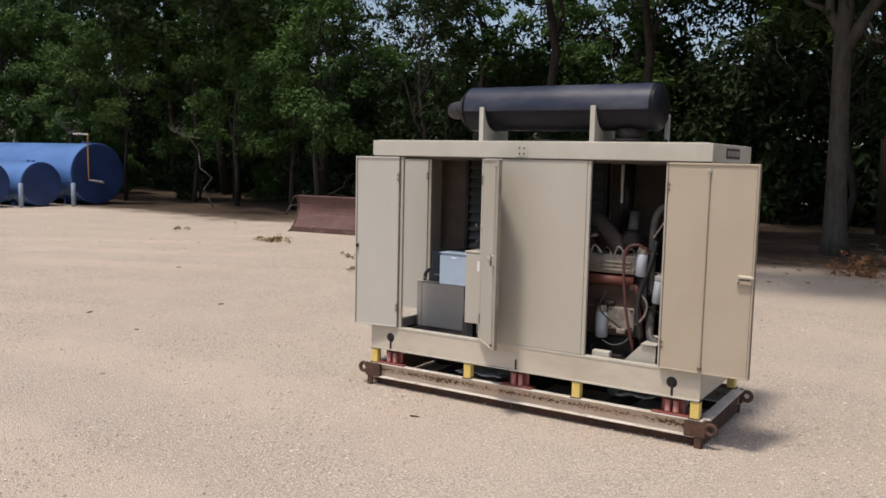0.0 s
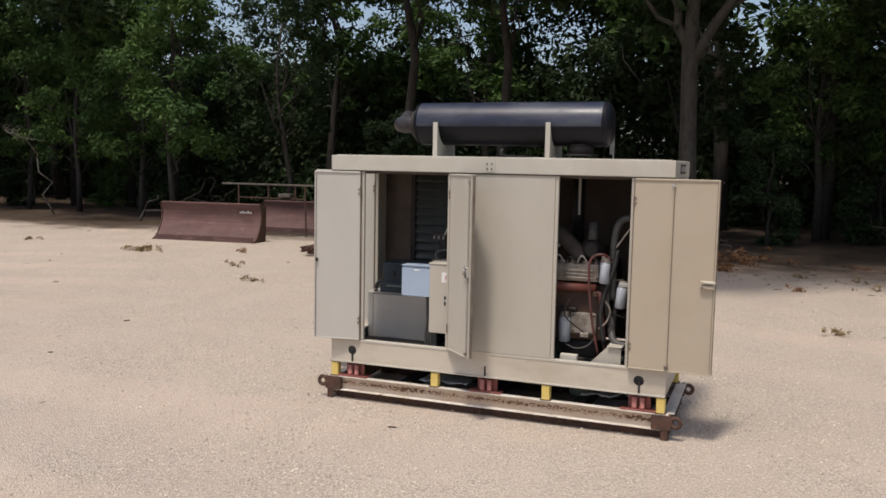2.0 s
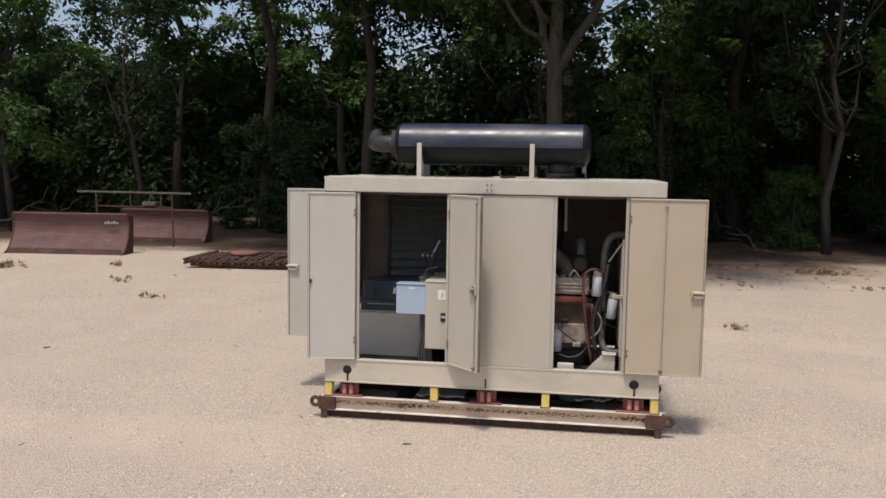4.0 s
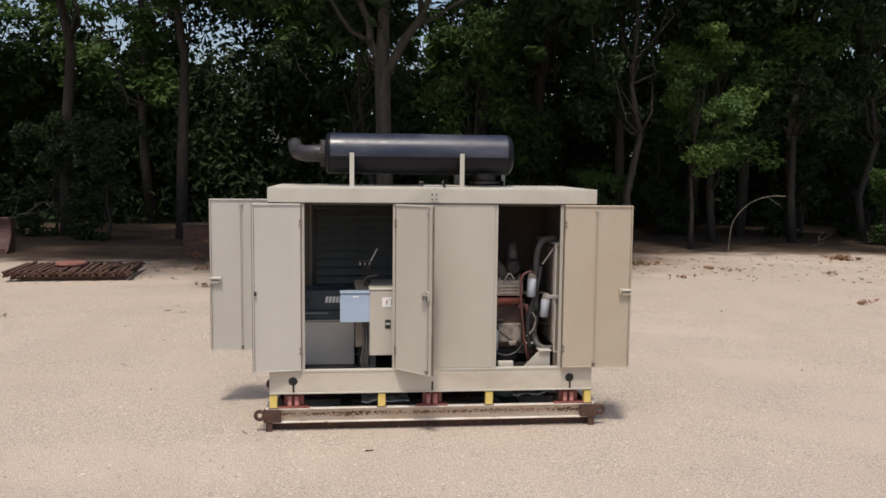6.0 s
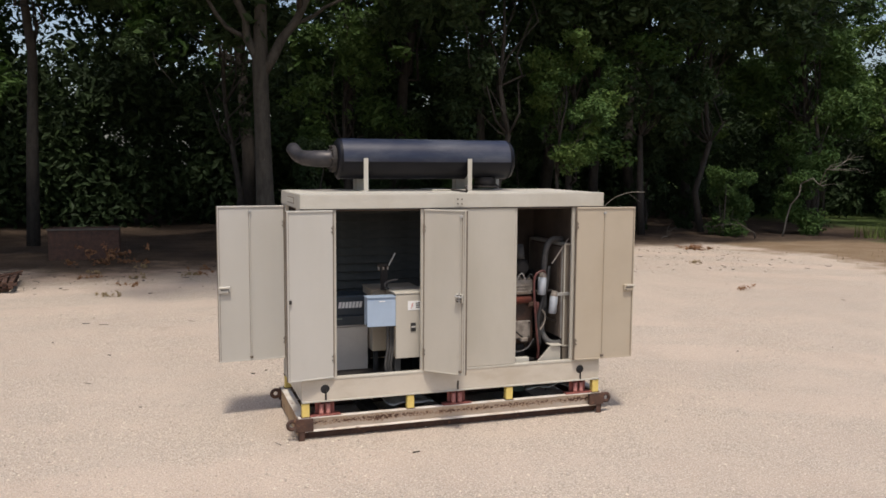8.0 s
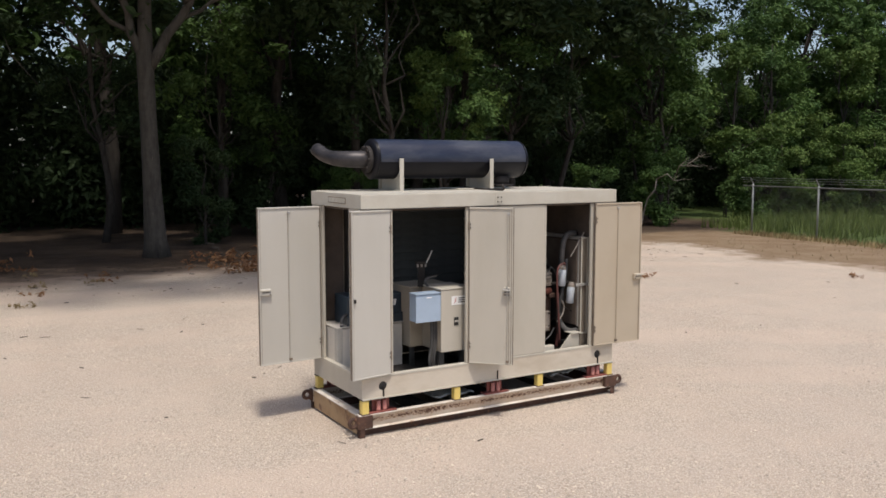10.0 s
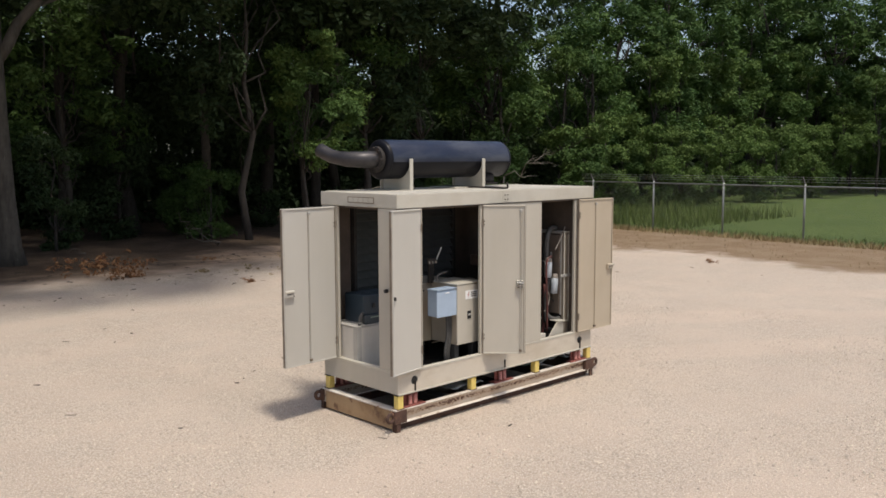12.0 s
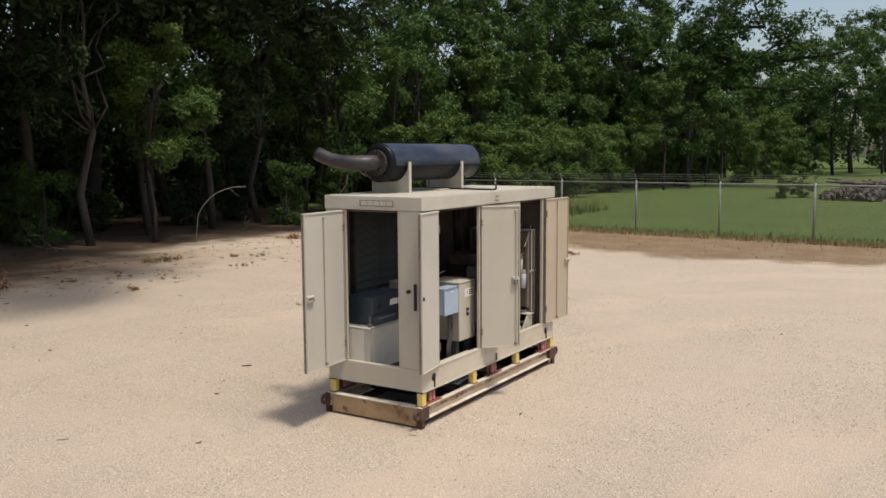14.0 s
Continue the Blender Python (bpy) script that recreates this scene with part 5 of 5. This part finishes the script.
def dead_branch(x, y, turn, s, label):
    bm = bmesh.new()
    rr = np.random.default_rng(int(abs(x * 10)) + 3)
    main = limb(bm, (0, 0, 0.02), (1.3 * s, 0.2, 0.55 * s), 0.03 * s, 0.008, rr, 0.9, 6)
    for k in range(1, 6):
        e = main[k] + Vector((rr.uniform(0.1, 0.6), rr.uniform(-0.5, 0.5), rr.uniform(-0.1, 0.5))) * s
        limb(bm, main[k], e, 0.014 * s, 0.004, rr, 0.9, 5)
    ob = part("fallen_branch", bm, LOG, m=pose(x, y, 0, 0, 0, turn), smooth=True)
    tagged(ob, label, "branch", "fallen branches")


for x, y, t, s in ((8.8, 21.0, 15, 0.6), (-1.2, 18.6, 160, 0.6), (11.8, 20.6, 160, 0.8), (-19.2, 20.2, 40, 1.6), (-29, 20.6, 150, 1.8), (-13.6, 20.6, 30, 1.5), (2.4, 20.8, 200, 1.0)):
    dead_branch(x, y, t, s, "bare pale dead branch lying at the wood's edge")


def dead_sapling(x, y, h, seed):
    """A bare sapling that leans out of the wood, fanning into thin twigs at its tip."""
    rr = np.random.default_rng(seed)
    bm = bmesh.new()
    limb(bm, (0, 2.2, -0.05), (0.05, 1.5, h * 0.7), 0.03, 0.022, rr, 0.4, 6)
    main = limb(bm, (0.05, 1.5, h * 0.7), (0.35, 0, h), 0.022, 0.01, rr, 0.6, 6)
    for k in range(16):
        p0 = main[2 + k % 4]
        d = Vector((rr.uniform(0.2, 1.1), rr.uniform(-0.6, 0.1), rr.uniform(-0.15, 0.4))) * rr.uniform(0.5, 1.2)
        limb(bm, p0, p0 + d, 0.009, 0.003, rr, 0.35, 4)
    ob = part("dead_sapling", bm, PALE_TWIG, m=pose(x, y, 0), smooth=True)
    tagged(ob, "bare pale dead sapling among the green leaves", "dead tree", "dead saplings")


PALE_TWIG = surface("bleached_twig", (0.2, 0.18, 0.15), (0.14, 0.122, 0.1), 8, 0.8)
for x, y, h, sd in ((-23.6, 18.9, 2.7, 3), (-30.5, 19.2, 3.2, 4), (13.2, 18.9, 2.4, 7)):
    dead_sapling(x, y, h, sd)
bm = sweep(arc([(0, 0, -0.05), (0.02, -0.04, 0.45), (0.08, -0.1, 0.85), (0.35, -0.35, 1.28), (0.7, -0.65, 1.48), (1.05, -0.88, 1.5)]), [0.014] * 16 + [0.01] * 15, 7)
limb(bm, (0.7, -0.65, 1.48), (1.1, -0.6, 1.2), 0.007, 0.003, np.random.default_rng(2), 0.4, 5)
tagged(part("arched_branch", bm, PALE_TWIG, m=pose(5.9, 19.85, 0), smooth=True), "bare pale branch arching out of the ground", "branch")


def litter_pile(x, y, r, n, size, mat, name, label, cat, h=0.12):
    rr = np.random.default_rng(int(abs(x * 31 + y * 7)))
    cs = [(rr.normal() * r * 0.5, rr.normal() * r * 0.35, abs(rr.normal()) * h * 0.6 + 0.02) for _ in range(n)]
    ob = new(name, leaf_mesh(name, cs, [size * 2] * n, 9, size, mat, 5, 0.9))
    ob.location = (x, y, 0)
    tagged(ob, label, cat, kind="stuff")


litter_pile(-2.0, 16.5, 0.7, 30, 0.05, DRY, "leaf_pile", "small pile of orange dry leaves on gravel", "leaves", 0.15)
litter_pile(-1.75, 18.2, 1.0, 40, 0.05, DRY, "leaf_pile", "brown dry brush at the wood's edge", "leaves", 0.2)
litter_pile(-6.6, 18.6, 0.8, 36, 0.05, DRY, "leaf_pile", "reddish dry leaves beside the wood", "leaves", 0.3)
for x, y, r in ((-13.4, 13.5, 0.4), (-8.75, 10.85, 0.22), (-10.1, 12.3, 0.2), (-0.2, 10.4, 0.22), (-1.96, 16.3, 0.3), (2.5, 17.2, 0.4), (6.2, 15.5, 0.3), (-17.0, 14.2, 0.3), (-6.2, 13.7, 0.22), (4.6, 11.6, 0.18), (8.1, 9.6, 0.22), (-11.4, 14.4, 0.25), (7.9, 18.2, 0.4), (0.6, 18.0, 0.35)):
    litter_pile(x, y, r, 7 if r < 0.38 else 22, 0.03 if r < 0.38 else 0.045, STRAW if rp.random() < 0.6 else DRY, "weed_tuft", "low dry weed tuft on the gravel", "weeds", 0.06)


for k in range(16):
    litter_pile(rp.uniform(-7, 5), rp.uniform(13.0, 18.2), rp.uniform(0.15, 0.36), 6, 0.03, STRAW if k % 2 else DRY, "weed_tuft", "low dry weed tuft on the gravel", "weeds", 0.05)


# twigs and bark chips strewn about
def scatter_twigs():
    rr = np.random.default_rng(19)
    n = 560
    px = np.concatenate([rr.uniform(-18, 9, 110), rr.uniform(-10, 9, 450)])
    py = np.concatenate([3.0 + 16 * rr.random(110) ** 0.75, 18.6 - 4.5 * rr.random(450) ** 1.6])
    an = rr.random(n) * 3.14
    ln, r = 0.015 + 0.05 * rr.random(n) ** 2, 0.004 + 0.006 * rr.random(n)
    d = np.stack([np.cos(an), np.sin(an), rr.normal(size=n) * 0.1], 1)
    q = np.stack([-np.sin(an), np.cos(an), np.zeros(n)], 1)
    c = np.stack([px, py, r * 0.9], 1)
    up = np.array([0, 0, 1.0])
    ring = [q * r[:, None], (-0.5 * q + 0.87 * up) * r[:, None], (-0.5 * q - 0.87 * up) * r[:, None]]
    v = np.stack([c - d * ln[:, None] + e for e in ring] + [c + d * ln[:, None] + e * 0.7 for e in ring], 1).reshape(-1, 3)
    tri = [(0, 1, 4, 3), (1, 2, 5, 4), (2, 0, 3, 5)]
    f = [tuple(i * 6 + k for k in t) for i in range(n) for t in tri]
    me = bpy.data.meshes.new("twig_litter")
    me.from_pydata(v.tolist(), [], f)
    me.materials.append(BARK)
    tagged(new("twig_litter", me), "small dark twigs and bark chips on the gravel", "twigs", kind="stuff")


scatter_twigs()


# loose stones over the yard
def scatter_stones():
    rr = np.random.default_rng(9)
    n = 52000
    px = rr.uniform(-12.5, 3.5, n * 2)
    py = 1.5 + 11 * rr.random(n * 2) ** 1.15
    dens = np.array([0.4 + 1.9 * noise.noise(Vector((a * 0.6, b * 0.6, 2.0))) + 0.7 * noise.noise(Vector((a * 2.3, b * 2.3, 5.0))) for a, b in zip(px, py)])
    keep = rr.random(n * 2) < np.maximum(dens, 0.06)
    px, py = px[keep][:n], py[keep][:n]
    n = len(px)
    r = 0.004 + 0.0085 * rr.random(n) ** 2.0
    base = np.array([(1, 0, 0), (0, 1, 0), (-1, 0, 0), (0, -1, 0), (0, 0, 0.7), (0, 0, -0.5)], float)
    v = base[None] * (r[:, None] * rr.uniform(0.65, 1.35, (n, 6)))[:, :, None]
    an = rr.random(n) * 6.283
    ca, sa = np.cos(an)[:, None], np.sin(an)[:, None]
    xx, yy = v[:, :, 0] * ca - v[:, :, 1] * sa, v[:, :, 0] * sa + v[:, :, 1] * ca
    vv = np.stack([xx + px[:, None], yy + py[:, None], v[:, :, 2] + (r * 0.4)[:, None]], 2).reshape(-1, 3)
    tri = np.array([(0, 1, 4), (1, 2, 4), (2, 3, 4), (3, 0, 4), (1, 0, 5), (2, 1, 5), (3, 2, 5), (0, 3, 5)])
    f = (np.arange(n)[:, None, None] * 6 + tri[None]).reshape(-1, 3)
    me = bpy.data.meshes.new("loose_gravel")
    me.from_pydata(vv.tolist(), [], f.tolist())
    me.materials.append(m_stone)
    tagged(new("loose_gravel", me), "loose pale limestone gravel on the yard", "gravel", kind="stuff")


scatter_stones()

# ---- chain link fence and field ----
fence = thing("chain_link_fence", pose(13.97, 5.5, 0, 0, 0, 90 - math.degrees(math.atan(0.0728))), "galvanised chain link fence with angled barb arms", "fence")
FL0, FL1, FH = -15.2, 12.75, 1.5
for k in range(12):
    s = 12.33 - k * 2.505
    po = part("post", sweep([(s, 0, -0.05), (s, 0, FH + 0.06)], 0.03, 10), FENCE_STEEL, fence, smooth=True)
    part("barb_arm", sweep([(s, 0, FH + 0.06), (s, 0.12, FH + 0.26)], [0.018, 0.012], 6), FENCE_STEEL, po)
part("top_rail", sweep([(FL0, 0, FH), (FL1, 0, FH)], 0.021, 8), FENCE_STEEL, fence, smooth=True)
for h, y in ((FH + 0.12, 0.04), (FH + 0.19, 0.08), (FH + 0.255, 0.115)):
    part("barbed_wire", sweep([(FL0, y, h), (FL1, y, h)], 0.004, 5), FENCE_STEEL, fence)
bm = bmesh.new()
s = FL0 - FH
while s < FL1:
    for d in (1, -1):
        a, b = (s, 0.03), (s + FH, FH - 0.02)
        if d < 0:
            a, b = (s, FH - 0.02), (s + FH, 0.03)
        if a[0] >= FL0 and b[0] <= FL1:
            vs = [bm.verts.new((a[0] + e, 0.03, a[1])) for e in (-0.0025, 0.0025)] + [bm.verts.new((b[0] + e, 0.03, b[1])) for e in (0.0025, -0.0025)]
            bm.faces.new(vs)
    s += 0.085
part("chain_link_mesh", bm, FENCE_STEEL, fence)


def blades(name, label, n, seed, where, size, mat, cat):
    rr = np.random.default_rng(seed)
    p = np.array([where(rr) for _ in range(n)])
    an = rr.random(n) * 6.283
    h = size * (0.5 + rr.random(n))
    w = 0.012 + 0.02 * rr.random(n) * size
    dx, dy = np.cos(an), np.sin(an)
    z0 = np.zeros(n)
    ben = h * rr.normal(size=n) * 0.4
    v = np.stack([np.stack([p[:, 0] - dx * w, p[:, 1] - dy * w, z0], 1), np.stack([p[:, 0] + dx * w, p[:, 1] + dy * w, z0], 1), np.stack([p[:, 0] - dy * ben, p[:, 1] + dx * ben, h], 1)], 1).reshape(-1, 3)
    me = bpy.data.meshes.new(name)
    me.from_pydata(v.tolist(), [], np.arange(n * 3).reshape(n, 3).tolist())
    me.materials.append(mat)
    tagged(new(name, me), label, cat, kind="stuff")


def at_fence(rr, lo, hi):
    y = rr.uniform(-8, 18)
    return 13.97 + (y - 5.5) * 0.0728 + lo + (hi - lo) * rr.random() ** 1.5, y


blades("fence_grass", "tall green grass along the fence foot", 2600, 3, lambda rr: at_fence(rr, 0.0, 1.5), 0.1, GRASS, "grass")
blades("field_grass", "mown green grass of the field", 6000, 4, lambda rr: at_fence(rr, 0.5, 22.0), 0.025, GRASS, "grass")
blades("dry_fence_grass", "dry straw grass along the fence foot", 5000, 8, lambda rr: at_fence(rr, -0.7, 0.3), 0.12, STRAW, "grass")
blades("dirt_strip_straw", "sparse dry straw on the dirt strip", 700, 12, lambda rr: (rr.uniform(9.6, 13.8), rr.uniform(-6, 17)), 0.05, STRAW, "grass")
blades("tall_weeds", "tall weeds at the corner of the fence", 3200, 14, lambda rr: (rr.uniform(15.2, 24), rr.uniform(14.8, 20.5)), 0.45, GRASS, "weeds")

# heap of rubble and logs in the field
heap = thing("rubble_heap", pose(36.8, 6.3, 0) @ Matrix.Scale(0.72, 4), "brown grey heap of broken rubble and logs in grass", "rubble")
rg = np.random.default_rng(31)
bm = bmesh.new()
for k in range(220):
    r = 3.4 * math.sqrt(rg.random())
    a = rg.random() * 6.283
    h = 1.35 * (1 - (r / 3.6) ** 2)
    s = 0.12 + 0.2 * rg.random()
    q = Matrix.LocRotScale(Vector((r * math.cos(a) * 0.8, r * math.sin(a), h * (0.4 + 0.6 * rg.random()))), Euler(rg.uniform(0, 3, 3)), Vector((s * rg.uniform(0.5, 1.8), s, s * rg.uniform(0.3, 0.8))))
    made = bmesh.new()
    bmesh.ops.create_icosphere(made, subdivisions=1, radius=1.0)
    for v in made.verts:
        v.co *= 0.8 + 0.4 * rg.random()
    made.transform(q)
    merge(made, bm)
part("rubble", bm, RUBBLE, heap)
for k in range(40):
    a = rg.uniform(0, 3.14)
    c = Vector((rg.uniform(-1.2, 1.2), rg.uniform(-2.2, 2.2), rg.uniform(0.3, 1.35)))
    d = Vector((math.cos(a), math.sin(a), rg.uniform(-0.15, 0.15))) * rg.uniform(0.8, 1.6)
    part("log", sweep([c - d, c, c + d], [0.09, 0.08, 0.05], 8), LOG, heap)


# ---- blue storage tanks ----
def storage_tank(x, y, r, length, label, z=0.05):
    t = thing("storage_tank", pose(x, y, z + r), label, "storage tank", "blue tanks")
    part("shell", sweep([(-length, 0, 0), (-0.03, 0, 0)], r, 48, caps=False), TANK_BLUE, t, smooth=True)
    part("end_plate", sweep([(-0.029, 0, 0), (0.0, 0, 0), (0.012, 0, 0)], [r - 0.004, r - 0.004, r * 0.93], 48), TANK_END, t, "dark blue tank end")
    part("end_plate", sweep([(-length - 0.02, 0, 0), (-length - 0.001, 0, 0)], r - 0.004, 48), TANK_END, t)
    part("rim", torus((-0.03, 0, 0), (1, 0, 0), r, 0.018, 48, 6), TANK_BLUE, t, smooth=True)
    for xx in (-0.9, -length * 0.5, -length + 0.9):
        part("saddle", extrude([(-r * 0.7, -r - z), (r * 0.7, -r - z), (r * 0.7, -r * 0.62), (0, -r * 0.985), (-r * 0.7, -r * 0.62)], "x", xx - 0.06, xx + 0.06), TANK_END, t)
    for xx in (-0.5, -0.8):
        part("port", sweep([(xx, 0, r - 0.02), (xx, 0, r + 0.06)], 0.07, 12), TANK_BLUE, t)
    for xx in (-2.6, -5.2):
        part("weld_band", torus((xx, 0, 0), (1, 0, 0), r, 0.007, 48, 6), TANK_BLUE, t, smooth=True)
    return t


big = storage_tank(-27.0, 18.8, 1.06, 9.0, "large blue horizontal steel storage tank on saddles")
vp = part("vent_pipe", sweep(arc([(0.1, -0.46, 1.37), (0.1, -0.45, 0.6), (0.1, -0.44, -0.22)], 3), 0.03, 10), ORANGE, big, "orange and white vent pipe", smooth=True)
part("pipe_top", sweep([(0.1, -0.46, 1.37), (0.1, -1.0, 1.37)], 0.03, 10), WHITE, vp)
part("pipe_foot", sweep([(0.1, -0.44, -0.22), (0.1, 0.1, -0.3)], 0.03, 10), WHITE, vp)
part("valve", sweep([(0.01, 0.1, -0.3), (0.14, 0.1, -0.3)], 0.05, 12), GALV, big)
storage_tank(-27.0, 16.65, 0.72, 6.0, "small blue horizontal steel tank with dark end")
storage_tank(-27.2, 14.95, 0.72, 6.0, "small blue horizontal steel tank with dark end")
for x, y in ((-26.6, 17.55), (-26.9, 15.85)):
    b = part("bollard", sweep([(0, 0, -0.05), (0, 0, 0.78), (0, 0, 0.8)], [0.075, 0.075, 0.05], 14), surface("pale_blue_post", (0.3, 0.36, 0.47), None, 4, 0.5), m=pose(x, y, 0), smooth=True)
    tagged(b, "pale blue grey steel guard post by the tanks", "bollard", "guard posts")


# ---- rusty dozer blades, beam, trough ----
def dozer_blade(x, y, turn, w, h, label):
    t = thing("dozer_blade", pose(x, y, 0, 0, 0, turn), label, "dozer blade", "dozer blades")
    prof = [(-0.30 + 0.42 * math.sin(a) ** 1.0, h * k / 10) for k, a in ((k, math.pi * (0.06 + 0.62 * k / 10)) for k in range(11))]
    out = prof + [(p[0] + 0.04, p[1]) for p in prof[::-1]]
    part("mouldboard", extrude(out, "x", 0, w), BLADE_RUST, t)
    part("cutting_edge", box(0.02, w - 0.02, prof[0][0] - 0.03, prof[0][0] - 0.002, 0.0, 0.13, 0.004), BLADE_RUST, t)
    for xx in (-0.03, w + 0.002):
        part("end_plate", extrude([(-0.34, 0.0), (0.3, 0.0), (0.35, h), (prof[-1][0] - 0.02, h)] + [(p[0] - 0.02, p[1]) for p in prof[-2:0:-1]], "x", xx, xx + 0.028), RUST, t)
    part("top_rail", box(0, w, prof[-1][0], prof[-1][0] + 0.12, h + 0.001, h + 0.04, 0.006), BLADE_RUST, t)
    for xx in (0.25 * w, 0.75 * w):
        part("push_arm", box(xx - 0.06, xx + 0.06, 0.3, 1.1, 0.12, 0.28, 0.01), RUST, t)
        part("rib", extrude([(0.05, 0.05), (0.32, 0.05), (0.3, h - 0.05), (0.2, h - 0.05)], "x", xx - 0.015, xx + 0.015), RUST, t)
    for k in range(5):
        if w > 2.4:
            part("chalk_bar", box(w - 0.5 + k * 0.065, w - 0.46 + k * 0.065, 0.02, 0.045, h * 0.78, h * 0.83 + 0.02 * (k % 2)), GALV, t)
    return t


dozer_blade(-14.9, 16.02, 7, 2.62, 0.86, "plum brown rusty dozer blade lying on gravel")
dozer_blade(-14.2, 19.35, 2, 2.35, 0.8, "rusty dozer blade leaning behind another one")
bs = thing("steel_beam", pose(-14.6, 18.1, 0), "long weathered steel beam resting on trestles", "beam")
part("beam", box(0, 3.0, -0.03, 0.03, 1.29, 1.335, 0.006), RUBBLE, bs)
for xx in (0.5, 2.5):
    part("trestle", sweep([(xx, 0, 1.29), (xx, 0.05, 0.0)], 0.022, 8), RUST, bs)
part("pale_box", box(1.75, 2.1, -0.08, 0.2, 1.0, 1.09, 0.01), RUBBLE, bs)
for xx in (1.4, 2.2):
    part("hanging_strap", box(xx, xx + 0.03, -0.012, 0.012, 0.98, 1.2895, 0.002), RUST, bs)
part("cross_tie", box(0.5, 2.5, 0.0, 0.03, 0.95, 0.979, 0.003), RUST, bs)
tr = thing("steel_trough", pose(-7.87, 19.6, 0), "dark rusted steel trough at the wood's edge", "trough")
TW, TH = 1.5, 0.7
part("front_side", box(0, TW, 0, 0.03, 0.0, TH, 0.005), RUST, tr)
part("back_side", box(0, TW, 0.7, 0.73, 0.0, TH, 0.005), RUST, tr)
for x in (0, TW - 0.03):
    part("end_side", box(x, x + 0.03, 0.031, 0.699, 0.0, TH, 0.005), RUST, tr)
part("bottom", box(0.031, TW - 0.031, 0.031, 0.699, 0.03, 0.05), RUST, tr)
part("rim", box(-0.02, TW + 0.02, -0.03, -0.001, TH - 0.03, TH + 0.012, 0.005), RUBBLE, tr)

# stacked slatted grates with a disc on top
pal = thing("slatted_grate_stack", pose(-9.98, 14.4, 0, 0, 0, 5.5), "stack of rusty slatted steel grates on runners", "grate stack")
for y in (0.2, 0.75, 1.3):
    part("runner", box(0.25, 2.1, y - 0.04, y + 0.04, 0.0, 0.045, 0.006), OLD_WOOD, pal)
grate_bm = finish(box(0, 0.07, 0, 1.5, 0, 0.035, 0.005), "slat", RUST)
rr = random.Random(4)
for layer in range(2):
    z = 0.0455 + layer * 0.078
    part("frame_bar", box(0.12 - 0.1 * layer, 2.15 + 0.1 * layer, 0.06 - layer * 0.06, 0.13, z, z + 0.04, 0.004), RUST, pal)
    part("frame_bar", box(0.12 - 0.1 * layer, 2.15 + 0.1 * layer, 1.42, 1.48, z, z + 0.04, 0.004), RUST, pal)
    for k in range(19):
        s = new("slat", grate_bm)
        s.parent = pal
        s.matrix_basis = pose(0.03 + k * 0.116 + rr.uniform(-0.02, 0.02), rr.uniform(-0.05, 0.03), z + 0.041, rr.uniform(-0.5, 0.5), rr.uniform(-3, 3), rr.uniform(-1.8, 1.8))
part("loose_bar", sweep([(1.0, 1.2, 0.235), (2.2, 1.05, 0.235)], 0.016, 8), LOG, pal)
part("loose_bar", sweep([(1.75, 0.1, 0.23), (2.28, 0.9, 0.26)], 0.02, 8), RUST, pal)
disc = part("steel_disc", sweep([(0, 0, 0), (0, 0, 0.015), (0, 0, 0.06), (0, 0, 0.07)], [0.25, 0.28, 0.28, 0.24], 32), surface("red_brown_disc", (0.26, 0.1, 0.075), (0.18, 0.075, 0.06), 5, 0.75), m=pose(-9.05, 15.25, 0.204), smooth=True)
tagged(disc, "red brown steel disc lying on the grates", "disc")
